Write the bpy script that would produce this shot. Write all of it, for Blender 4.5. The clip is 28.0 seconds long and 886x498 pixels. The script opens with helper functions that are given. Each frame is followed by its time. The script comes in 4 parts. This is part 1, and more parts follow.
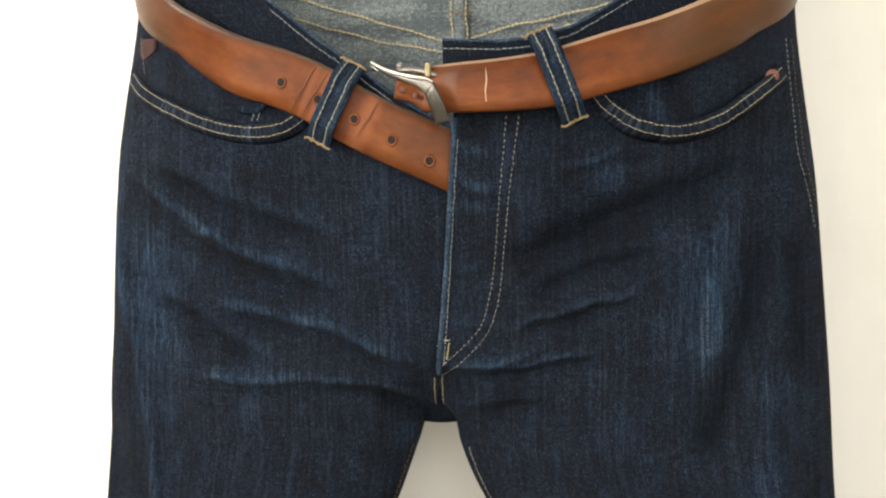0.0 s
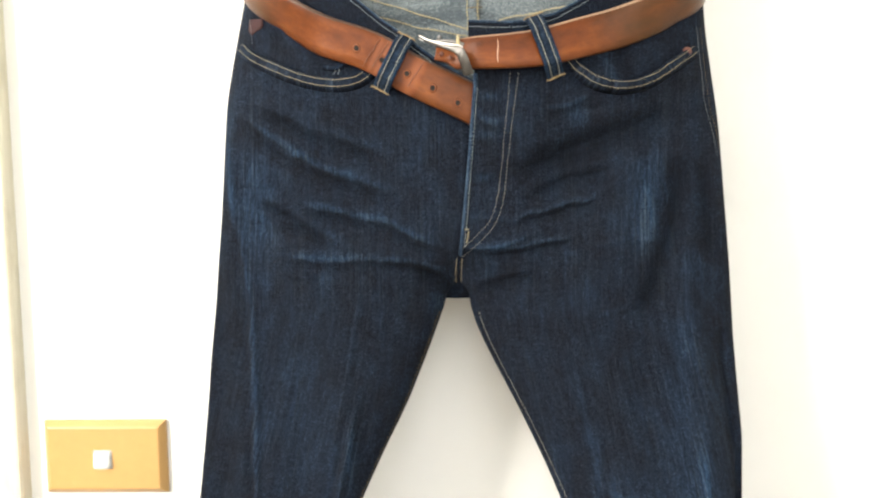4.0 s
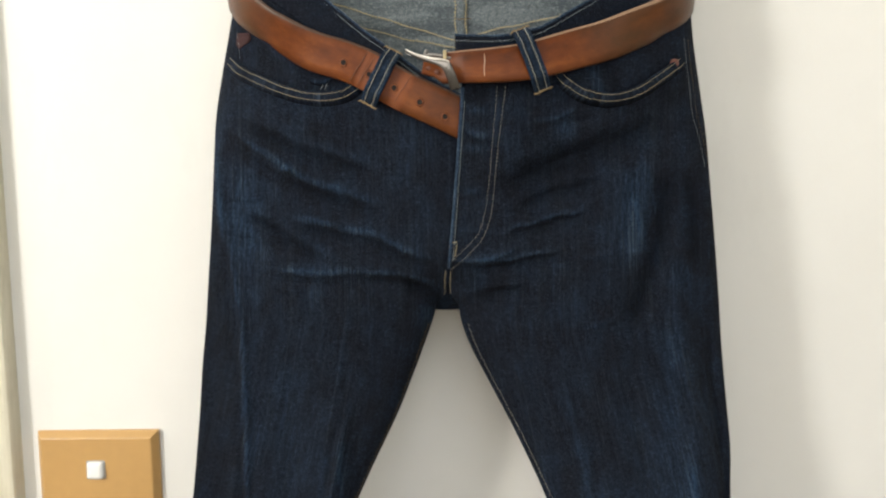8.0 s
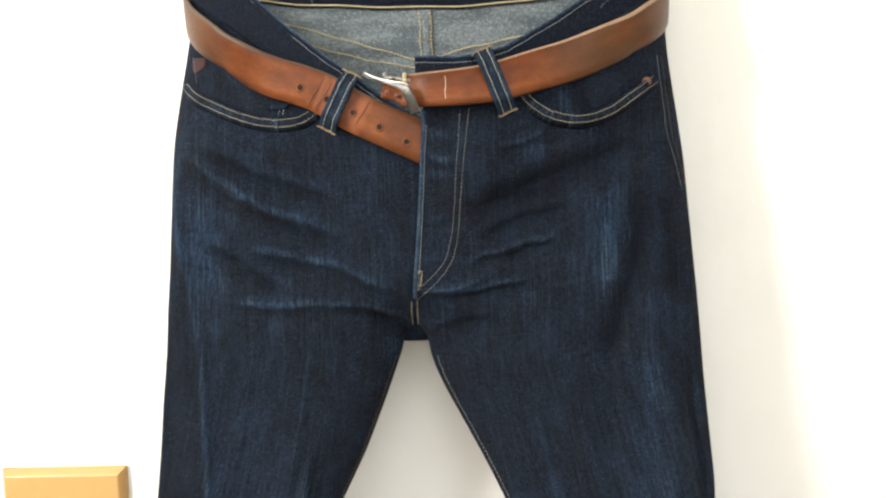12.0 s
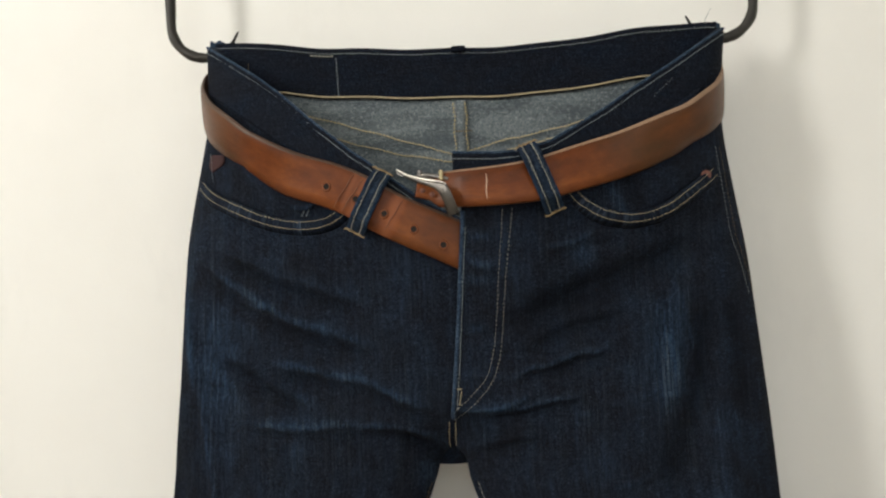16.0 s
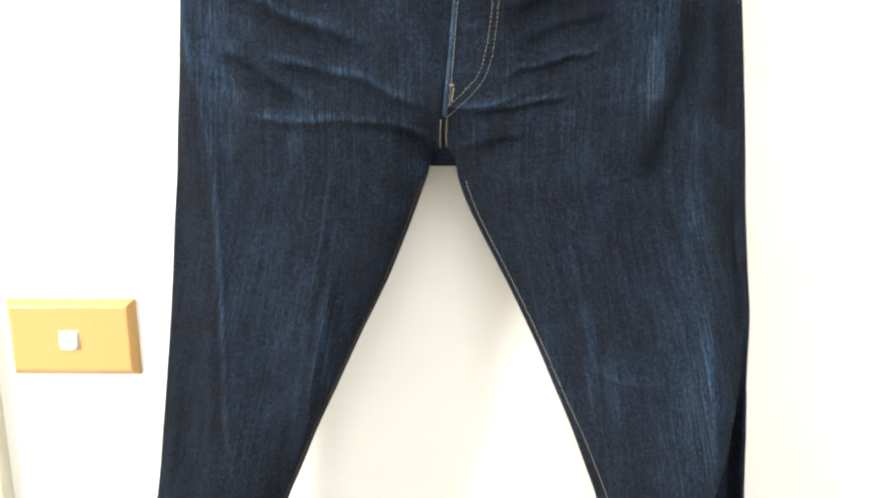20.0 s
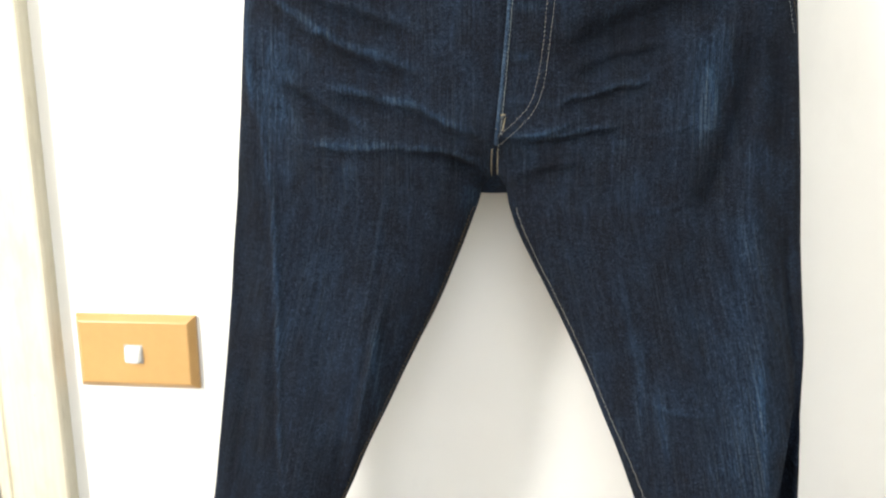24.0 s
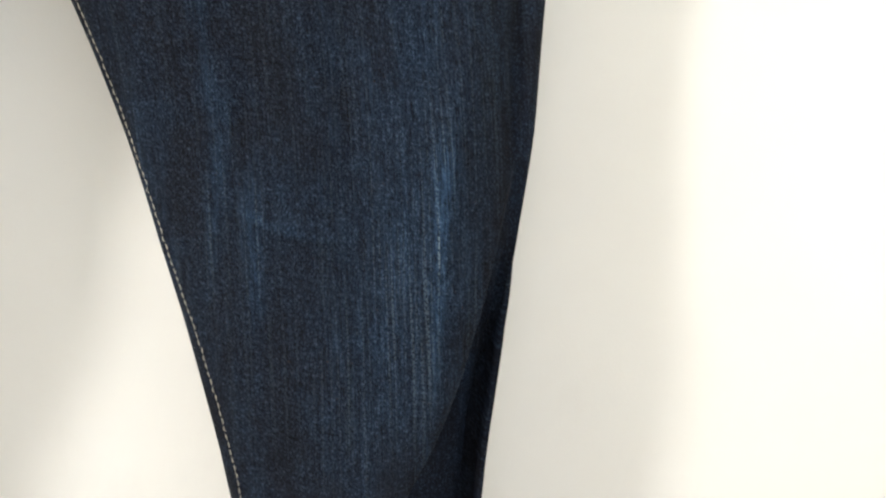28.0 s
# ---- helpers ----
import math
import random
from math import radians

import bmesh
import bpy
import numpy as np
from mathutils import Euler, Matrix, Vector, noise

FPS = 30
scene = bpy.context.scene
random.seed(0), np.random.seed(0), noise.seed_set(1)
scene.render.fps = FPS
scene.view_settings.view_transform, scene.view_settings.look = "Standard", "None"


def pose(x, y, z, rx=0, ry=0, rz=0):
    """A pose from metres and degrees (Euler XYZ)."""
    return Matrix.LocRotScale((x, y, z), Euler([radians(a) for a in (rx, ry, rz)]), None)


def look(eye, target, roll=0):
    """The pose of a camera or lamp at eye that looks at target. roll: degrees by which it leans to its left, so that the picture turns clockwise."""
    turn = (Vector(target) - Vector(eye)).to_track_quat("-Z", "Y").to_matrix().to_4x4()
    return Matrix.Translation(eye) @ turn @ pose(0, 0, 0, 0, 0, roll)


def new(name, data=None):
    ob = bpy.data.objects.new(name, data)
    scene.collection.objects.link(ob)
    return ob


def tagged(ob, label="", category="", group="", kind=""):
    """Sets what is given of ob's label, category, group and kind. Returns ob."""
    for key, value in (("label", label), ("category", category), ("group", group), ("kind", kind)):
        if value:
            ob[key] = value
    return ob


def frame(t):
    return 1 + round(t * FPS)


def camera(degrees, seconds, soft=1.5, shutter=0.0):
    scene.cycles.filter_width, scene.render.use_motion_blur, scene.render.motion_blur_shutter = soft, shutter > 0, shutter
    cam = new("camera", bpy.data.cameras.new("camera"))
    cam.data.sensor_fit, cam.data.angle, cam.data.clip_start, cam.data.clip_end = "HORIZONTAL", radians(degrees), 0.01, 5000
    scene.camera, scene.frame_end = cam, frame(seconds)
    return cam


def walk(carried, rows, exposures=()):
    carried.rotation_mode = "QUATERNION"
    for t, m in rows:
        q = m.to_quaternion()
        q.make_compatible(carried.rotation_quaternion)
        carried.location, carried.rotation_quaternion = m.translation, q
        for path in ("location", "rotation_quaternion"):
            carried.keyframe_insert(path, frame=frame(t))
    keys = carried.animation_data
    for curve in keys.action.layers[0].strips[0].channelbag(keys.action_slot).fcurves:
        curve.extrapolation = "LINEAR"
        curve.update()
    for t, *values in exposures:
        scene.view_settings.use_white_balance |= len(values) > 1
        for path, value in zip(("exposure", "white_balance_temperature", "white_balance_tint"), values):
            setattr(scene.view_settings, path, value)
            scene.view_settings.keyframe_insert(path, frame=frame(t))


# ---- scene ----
cam = camera(58.0, 28.0, soft=2.3)
PATH = [
    (0, (0.395, -0.567, 1.443), (0.247, 1.412, 1.188), -1.3),
    (1, (0.361, -0.67, 1.397), (0.398, 1.319, 1.191), -1.5),
    (2, (0.409, -0.764, 1.377), (0.331, 1.231, 1.249), 0.5),
    (2.5, (0.392, -0.773, 1.367), (0.347, 1.214, 1.145), 0.3),
    (3, (0.374, -0.76, 1.372), (0.301, 1.229, 1.171), -0.3),
    (3.5, (0.368, -0.77, 1.366), (0.286, 1.225, 1.253), 0.0),
    (4, (0.356, -0.777, 1.378), (0.317, 1.214, 1.195), -0.6),
    (4.5, (0.366, -0.778, 1.376), (0.321, 1.212, 1.188), -0.9),
    (6.5, (0.363, -0.78, 1.387), (0.316, 1.21, 1.193), -0.7),
    (7, (0.366, -0.783, 1.387), (0.317, 1.207, 1.194), -0.6),
    (7.5, (0.366, -0.782, 1.391), (0.32, 1.208, 1.194), -0.8),
    (8, (0.366, -0.777, 1.395), (0.326, 1.212, 1.193), -0.9),
    (8.5, (0.364, -0.776, 1.394), (0.335, 1.217, 1.218), -0.9),
    (9, (0.368, -0.773, 1.388), (0.319, 1.219, 1.216), -0.9),
    (9.5, (0.36, -0.769, 1.39), (0.307, 1.218, 1.17), -0.7),
    (10, (0.364, -0.774, 1.389), (0.304, 1.211, 1.149), -1.1),
    (10.5, (0.364, -0.778, 1.392), (0.303, 1.205, 1.143), -1.6),
    (11, (0.369, -0.78, 1.39), (0.322, 1.206, 1.152), -1.1),
    (11.5, (0.398, -0.765, 1.396), (0.323, 1.226, 1.222), -1.9),
    (13.5, (0.408, -0.714, 1.437), (0.364, 1.278, 1.263), -1.1),
    (14, (0.399, -0.703, 1.443), (0.358, 1.295, 1.369), -0.8),
    (14.5, (0.387, -0.696, 1.443), (0.282, 1.3, 1.377), -1.2),
    (15, (0.382, -0.688, 1.44), (0.248, 1.308, 1.413), -1.5),
    (15.5, (0.381, -0.683, 1.436), (0.259, 1.313, 1.415), -1.9),
    (16, (0.383, -0.685, 1.43), (0.285, 1.313, 1.439), -2.4),
    (16.5, (0.382, -0.685, 1.429), (0.289, 1.313, 1.432), -2.5),
    (17, (0.379, -0.686, 1.42), (0.275, 1.311, 1.409), -2.3),
    (17.5, (0.376, -0.687, 1.421), (0.289, 1.309, 1.346), -2.0),
    (18, (0.377, -0.69, 1.414), (0.325, 1.301, 1.243), -2.1),
    (18.5, (0.371, -0.696, 1.41), (0.32, 1.288, 1.162), -2.3),
    (19, (0.362, -0.704, 1.365), (0.352, 1.285, 1.15), -1.9),
    (19.5, (0.367, -0.711, 1.352), (0.329, 1.27, 1.077), -1.0),
    (20, (0.373, -0.717, 1.342), (0.316, 1.236, 0.915), -0.4),
    (20.5, (0.39, -0.725, 1.331), (0.375, 1.226, 0.893), -0.5),
    (21, (0.402, -0.738, 1.343), (0.386, 1.234, 1.01), -0.2),
    (21.5, (0.419, -0.753, 1.364), (0.512, 1.227, 1.098), -0.7),
    (23.5, (0.42, -0.744, 1.363), (0.281, 1.23, 1.075), -0.2),
    (24, (0.379, -0.724, 1.355), (0.179, 1.226, 0.957), -0.4),
    (24.5, (0.354, -0.711, 1.334), (0.146, 1.223, 0.876), 0.5),
    (25, (0.357, -0.697, 1.315), (0.274, 1.221, 0.752), 0.1),
    (25.5, (0.409, -0.677, 1.257), (0.559, 1.27, 0.827), 0.5),
    (26, (0.428, -0.615, 1.26), (0.628, 1.305, 0.736), 1.8),
    (26.5, (0.475, -0.557, 1.239), (0.604, 1.412, 0.911), 4.0),
    (27, (0.489, -0.51, 1.215), (0.678, 1.452, 0.875), 6.8),
    (27.5, (0.504, -0.467, 1.212), (0.804, 1.43, 0.656), 8.3),
    (28, (0.506, -0.439, 1.193), (0.844, 1.461, 0.668), 8.9),
]
EXPOSURES = [(0, 0.86, 6850, 10), (1, 1.14, 6500, 10), (2, 0.54, 6500, 10), (2.4, 0.14, 6500, 10), (2.7, 0.19, 6500, 10), (3, 0.44, 6500, 10), (3.6, 1.14, 6500, 10), (4.5, 1.19, 6500, 10), (6.5, 0.51, 6500, 10), (7.5, 0.19, 6500, 10), (8.1, 0.29, 6500, 10), (9, 0.77, 6500, 10), (11, 0.82, 6500, 10), (13.5, 1.07, 6500, 10), (14.5, 0.6, 6500, 10), (15.3, -0.1, 6500, 10), (16.7, -0.1, 6500, 10), (17.3, 0.15, 6500, 10), (18, 1.12, 6500, 10), (18.5, 1.17, 6500, 10), (19, 1.07, 6500, 10), (20, 1.35, 6500, 10), (21.5, 1.17, 6500, 10), (23.5, 1.19, 6500, 10), (24.2, 0.64, 6250, 10), (24.6, -0.1, 6250, 10), (25, 0, 6250, 10), (25.5, 0.7, 6350, 10), (26, 0.53, 6350, 10), (26.5, 0.6, 6350, 10), (28, 0.78, 6400, 10)]
walk(cam, [(t, look(eye, target, roll)) for t, eye, target, roll in PATH], EXPOSURES)

# ---- light ----
world = bpy.data.worlds.new("sky")
scene.world = world
world.use_nodes = True
sky = world.node_tree.nodes.new("ShaderNodeTexSky")
sky.sky_type = "NISHITA"
sky.sun_disc = False
sky.sun_elevation, sky.sun_rotation = radians(40), radians(215)
world.node_tree.links.new(sky.outputs[0], world.node_tree.nodes["Background"].inputs[0])
world.node_tree.nodes["Background"].inputs[1].default_value = 0.1
WINDOW_AND_FILL = [  # middle x and z, width, height, watts, colour: the openings in the wall behind the camera, a window and an added fill
    (-1.62, 2.32, 0.56, 1.00, 60, (1.0, 0.968, 0.91)),
    # added broad fill that softens the shadows; no second window is known
    (0.75, 1.75, 2.0, 1.5, 12.0, (1.0, 0.975, 0.90)),
]
Y_SOUTH = -1.9
for wx, wz, ww, wh, watts, hue in WINDOW_AND_FILL:
    opening_light = bpy.data.lights.new("window_and_fill_light", "AREA")
    opening_light.shape, opening_light.size, opening_light.size_y = "RECTANGLE", ww - 0.06, wh - 0.06
    opening_light.energy = watts
    opening_light.color = hue
    new("window_and_fill_light", opening_light).matrix_world = look((wx, Y_SOUTH - 0.02, wz), (wx, 0, wz))


# ---- materials ----
def nodes_of(name, rough=0.8, metal=0.0):
    m = bpy.data.materials.new(name)
    m.use_nodes = True
    nt = m.node_tree
    b = nt.nodes["Principled BSDF"]
    b.inputs["Roughness"].default_value, b.inputs["Metallic"].default_value = rough, metal
    return m, nt, b


def nd(nt, kind, operation="", use_clamp=False, data_type="", blend_type="", wave_type="", bands_direction="", attribute_name="", ins=None):
    n = nt.nodes.new("ShaderNode" + kind)
    if operation:
        n.operation, n.use_clamp = operation, use_clamp
    if data_type:
        n.data_type, n.blend_type = data_type, blend_type
    if wave_type:
        n.wave_type, n.bands_direction = wave_type, bands_direction
    if attribute_name:
        n.attribute_name = attribute_name
    for k, v in (ins or {}).items():
        n.inputs[k].default_value = v
    return n


def scaled(nt, vec, sx, sy, sz):
    m = nd(nt, "Mapping")
    m.inputs["Scale"].default_value = (sx, sy, sz)
    nt.links.new(vec, m.inputs["Vector"])
    return m.outputs[0]


def noise_tex(nt, vec, scale, detail=3.0, rough=0.6):
    n = nd(nt, "TexNoise", ins={"Scale": scale, "Detail": detail, "Roughness": rough})
    nt.links.new(vec, n.inputs["Vector"])
    return n.outputs["Fac"]


def ramp(nt, fac, *stops):
    r = nd(nt, "ValToRGB")
    e = r.color_ramp.elements
    while len(e) < len(stops):
        e.new(0.5)
    for el, (p, c) in zip(e, stops):
        el.position = p
        el.color = (c, c, c, 1) if isinstance(c, float) else (*c, 1)
    nt.links.new(fac, r.inputs[0])
    return r.outputs[0]


def math_node(nt, op, a, b=0.5, clamp=False):
    n = nd(nt, "Math", operation=op, use_clamp=clamp)
    for i, v in enumerate((a, b)):
        if isinstance(v, (int, float)):
            n.inputs[i].default_value = v
        else:
            nt.links.new(v, n.inputs[i])
    return n.outputs[0]


def mixed(nt, fac, a, b, blend="MIX"):
    n = nd(nt, "Mix", data_type="RGBA", blend_type=blend)
    for slot, v in ((0, fac), (6, a), (7, b)):
        if isinstance(v, (int, float)):
            n.inputs[slot].default_value = v
        elif isinstance(v, tuple):
            n.inputs[slot].default_value = (*v, 1)
        else:
            nt.links.new(v, n.inputs[slot])
    return n.outputs[2]


def bump(nt, bsdf, height, strength, dist):
    b = nd(nt, "Bump", ins={"Strength": strength, "Distance": dist})
    nt.links.new(height, b.inputs["Height"])
    nt.links.new(b.outputs[0], bsdf.inputs["Normal"])


def denim(name, dark, mid, light, worn=True, weave=0.5, brown=None):
    """Twill: warp slubs along v, weft flecks; rubbed blue where worn, valleys darkened for kept dye and fold shade. uv
    is in metres.
    """
    m, nt, b = nodes_of(name, 0.88)
    b.inputs["Specular IOR Level"].default_value = 0.06
    uv = nd(nt, "UVMap").outputs[0]
    slub = noise_tex(nt, scaled(nt, uv, 1500, 90, 1), 1.0, 3.0, 0.7)
    slub2 = noise_tex(nt, scaled(nt, uv, 520, 22, 1), 1.0, 3.0, 0.65)
    fleck = noise_tex(nt, scaled(nt, uv, 1300, 750, 1), 1.0, 2.0, 0.75)
    weft = noise_tex(nt, scaled(nt, uv, 60, 1400, 1), 1.0, 2.0, 0.6)
    cloud = noise_tex(nt, scaled(nt, uv, 58, 30, 1), 1.0, 5.0, 0.65)
    blot = noise_tex(nt, scaled(nt, uv, 420, 260, 1), 1.0, 4.0, 0.7)
    streak = math_node(nt, "ADD", math_node(nt, "MULTIPLY", slub, 0.55), math_node(nt, "MULTIPLY", slub2, 0.45))
    t = math_node(nt, "ADD", math_node(nt, "MULTIPLY", streak, 0.28), math_node(nt, "MULTIPLY", fleck, 0.72))
    t = math_node(nt, "ADD", t, math_node(nt, "MULTIPLY", math_node(nt, "SUBTRACT", weft, 0.5), 0.14))
    t = math_node(nt, "ADD", t, math_node(nt, "MULTIPLY", math_node(nt, "SUBTRACT", cloud, 0.5), 0.20))
    t = math_node(nt, "ADD", t, math_node(nt, "MULTIPLY", math_node(nt, "SUBTRACT", blot, 0.5), 0.30))
    col = ramp(nt, t, (0.36, dark), (0.53, mid), (0.82, light))
    if brown:
        rust = ramp(nt, t, (0.36, brown[0]), (0.53, brown[1]), (0.82, brown[2]))
        hue = math_node(nt, "ADD", math_node(nt, "MULTIPLY", cloud, 0.7), math_node(nt, "MULTIPLY", blot, 0.3))
        col = mixed(nt, ramp(nt, hue, (0.43, 0.0), (0.64, 1.0)), rust, col)
    if worn:
        a = nd(nt, "Attribute", attribute_name="wear_shade").outputs["Fac"]
        rub = ramp(nt, math_node(nt, "ADD", math_node(nt, "MULTIPLY", streak, 0.75), math_node(nt, "MULTIPLY", blot, 0.25)), (0.40, 0.10), (0.58, 1.0))
        up = math_node(nt, "MULTIPLY", math_node(nt, "MULTIPLY", math_node(nt, "MAXIMUM", a, 0.0), 1.3), rub, True)
        faded = ramp(nt, math_node(nt, "ADD", math_node(nt, "MULTIPLY", t, 0.6), math_node(nt, "MULTIPLY", streak, 0.4)), (0.38, (0.0068, 0.0145, 0.0310)), (0.55, (0.020, 0.042, 0.080)), (0.72, (0.11, 0.165, 0.225)))
        col = mixed(nt, up, col, faded)
        # clusters of blue streaks where the warp is rubbed
        group = ramp(nt, noise_tex(nt, scaled(nt, uv, 75, 13, 1), 1.0, 3.0, 0.6), (0.54, 0.0), (0.70, 0.45))
        col = mixed(nt, math_node(nt, "MULTIPLY", group, ramp(nt, streak, (0.43, 0.0), (0.60, 1.0))), col, (0.017, 0.032, 0.061))
        # negative values darken the cloth: kept dye, with fold shade painted in
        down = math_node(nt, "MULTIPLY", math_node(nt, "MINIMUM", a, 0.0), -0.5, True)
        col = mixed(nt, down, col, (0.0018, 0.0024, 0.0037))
        speck = ramp(nt, noise_tex(nt, scaled(nt, uv, 620, 330, 1), 1.0, 2.0, 0.75), (0.66, 0.0), (0.78, 0.6))
        col = mixed(nt, speck, col, (0.060, 0.085, 0.115))
        # long pale warp slubs, broken into dashes
        lines = ramp(nt, noise_tex(nt, scaled(nt, uv, 760, 8, 1), 1.0, 2.0, 0.55), (0.56, 0.0), (0.64, 1.0))
        dash = ramp(nt, noise_tex(nt, scaled(nt, uv, 1000, 1000, 1), 1.0, 1.0, 0.6), (0.44, 0.0), (0.56, 1.0))
        more = math_node(nt, "ADD", math_node(nt, "MULTIPLY", math_node(nt, "MAXIMUM", a, 0.0), 0.95), 0.10, True)
        col = mixed(nt, math_node(nt, "MULTIPLY", math_node(nt, "MULTIPLY", lines, dash), more), col, (0.085, 0.115, 0.140))
        rusty = ramp(nt, noise_tex(nt, scaled(nt, uv, 330, 420, 1), 1.0, 2.0, 0.7), (0.69, 0.0), (0.78, 0.45))
        col = mixed(nt, rusty, col, (0.045, 0.027, 0.018))
    if weave > 0.6:
        wave = noise_tex(nt, scaled(nt, uv, 90, 16, 1), 1.0, 4.0, 0.6)
        thin = noise_tex(nt, scaled(nt, uv, 700, 300, 1), 1.0, 3.0, 0.7)
        col = mixed(nt, ramp(nt, math_node(nt, "ADD", math_node(nt, "MULTIPLY", wave, 0.6), math_node(nt, "MULTIPLY", thin, 0.4)), (0.42, 0.80), (0.54, 0.0)), col, (0.075, 0.092, 0.104))
        col = mixed(nt, ramp(nt, thin, (0.56, 0.0), (0.70, 0.5)), col, (0.42, 0.45, 0.44))
    nt.links.new(col, b.inputs["Base Color"])
    tw = nd(nt, "TexWave", wave_type="BANDS", bands_direction="DIAGONAL", ins={"Scale": 0.32, "Distortion": 1.5})
    nt.links.new(scaled(nt, uv, 1000, 1000, 1), tw.inputs["Vector"])
    h = math_node(nt, "ADD", math_node(nt, "MULTIPLY", tw.outputs["Fac"], 0.4), math_node(nt, "ADD", slub, fleck))
    h = math_node(nt, "ADD", h, math_node(nt, "MULTIPLY", blot, 1.6))
    bump(nt, b, h, weave, 0.0007)
    return m


def plain(name, colour, rough, metal=0.0, vary=0.12, scale=60.0, relief=0.15, dist=0.0005):
    m, nt, b = nodes_of(name, rough, metal)
    obj = nd(nt, "TexCoord").outputs["Object"]
    n1, n2 = noise_tex(nt, obj, scale, 4.0), noise_tex(nt, obj, scale * 0.12, 3.0)
    t = math_node(nt, "ADD", math_node(nt, "MULTIPLY", n1, 0.5), math_node(nt, "MULTIPLY", n2, 0.5))
    lo, hi = tuple(c * (1 - vary) for c in colour), tuple(min(1, c * (1 + vary)) for c in colour)
    nt.links.new(ramp(nt, t, (0.3, lo), (0.7, hi)), b.inputs["Base Color"])
    nt.links.new(ramp(nt, n1, (0.3, max(0.02, rough - 0.06)), (0.7, min(1.0, rough + 0.06))), b.inputs["Roughness"])
    bump(nt, b, n1, relief, dist)
    return m


BROWN = ((0.0032, 0.0034, 0.0048), (0.0096, 0.0114, 0.0176), (0.053, 0.066, 0.090))
DENIM = denim("indigo_denim", (0.0024, 0.0034, 0.0068), (0.0078, 0.0118, 0.0216), (0.050, 0.079, 0.124), brown=BROWN)
DENIM_BAND = denim("indigo_denim_band", (0.0019, 0.0025, 0.0048), (0.0042, 0.0066, 0.0130), (0.036, 0.060, 0.098), worn=False, brown=BROWN)
DENIM_IN = denim("denim_inside", (0.056, 0.069, 0.078), (0.195, 0.225, 0.236), (0.50, 0.54, 0.54), worn=False, weave=0.8)
DENIM_EDGE = denim("rubbed_denim_edge", (0.008, 0.014, 0.027), (0.028, 0.048, 0.080), (0.22, 0.31, 0.40), worn=False)
THREAD = plain("tan_thread", (0.35, 0.29, 0.18), 0.8, vary=0.25, scale=900)
THREAD_IN = plain("bright_tan_thread", (0.42, 0.35, 0.20), 0.8, vary=0.25, scale=900)
THREAD_FLY = plain("faded_tan_thread", (0.25, 0.235, 0.19), 0.8, vary=0.3, scale=900)
THREAD_TACK = plain("tan_tack_thread", (0.27, 0.19, 0.095), 0.8, vary=0.35, scale=900)
THREAD_LOOP = plain("pale_loop_thread", (0.34, 0.33, 0.27), 0.8, vary=0.25, scale=900)
THREAD_PALE = plain("faded_thread", (0.24, 0.275, 0.285), 0.8, vary=0.25, scale=900)
THREAD_DARK = plain("brown_thread", (0.13, 0.085, 0.035), 0.8, vary=0.25, scale=900)
STEEL = plain("buckle_steel", (0.20, 0.19, 0.18), 0.46, 1.0, 0.08, 300)
IRON = plain("black_iron", (0.032, 0.030, 0.026), 0.5, 0.5, 0.3, 180, 0.4, 0.0006)
COPPER = plain("copper_rivet", (0.15, 0.062, 0.045), 0.65, 0.4, 0.35, 500)
RED = plain("red_tab_cloth", (0.027, 0.0065, 0.0068), 0.9, vary=0.7, scale=700)
HOLE_SHADE = plain("hole_shade_dark", (0.012, 0.008, 0.006), 0.95)


def leather():
    m, nt, b = nodes_of("tan_leather", 0.42)
    b.inputs["Specular IOR Level"].default_value = 0.22
    uv = nd(nt, "UVMap").outputs[0]
    grain = noise_tex(nt, scaled(nt, uv, 900, 900, 1), 1.0, 3.0, 0.6)
    big = noise_tex(nt, scaled(nt, uv, 22, 40, 1), 1.0, 5.0, 0.68)
    streak = noise_tex(nt, scaled(nt, uv, 30, 420, 1), 1.0, 3.0, 0.6)
    col = ramp(nt, big, (0.30, (0.058, 0.0135, 0.0025)), (0.5, (0.124, 0.0300, 0.0046)), (0.72, (0.215, 0.060, 0.0095)))
    col = mixed(nt, math_node(nt, "MULTIPLY", streak, 0.18), col, (0.070, 0.028, 0.011))
    across = nd(nt, "SeparateXYZ")
    nt.links.new(uv, across.inputs[0])
    rim = ramp(nt, math_node(nt, "ADD", math_node(nt, "ABSOLUTE", across.outputs[1]), math_node(nt, "MULTIPLY", big, 0.004)), (0.0125, 0.0), (0.0172, 0.55))
    col = mixed(nt, rim, col, (0.050, 0.014, 0.005))
    marks = ramp(nt, noise_tex(nt, scaled(nt, uv, 60, 90, 1), 1.0, 5.0, 0.75), (0.60, 0.0), (0.72, 0.30))
    col = mixed(nt, marks, col, (0.055, 0.020, 0.009))
    a = nd(nt, "Attribute", attribute_name="wear_shade").outputs["Fac"]
    col = mixed(nt, math_node(nt, "MULTIPLY", math_node(nt, "MINIMUM", a, 0.0), -1.0, True), col, (0.30, 0.105, 0.045))
    a = math_node(nt, "MAXIMUM", a, 0.0)
    col = mixed(nt, math_node(nt, "MULTIPLY", a, ramp(nt, big, (0.3, 1.0), (0.75, 0.55))), col, (0.062, 0.0290, 0.0098))
    nt.links.new(col, b.inputs["Base Color"])
    nt.links.new(ramp(nt, grain, (0.3, 0.32), (0.7, 0.5)), b.inputs["Roughness"])
    bump(nt, b, math_node(nt, "ADD", grain, streak), 0.25, 0.0004)
    return m


LEATHER = leather()
LEATHER_EDGE = plain("cut_edge_highlight", (0.24, 0.150, 0.095), 0.75, vary=0.25, scale=300)
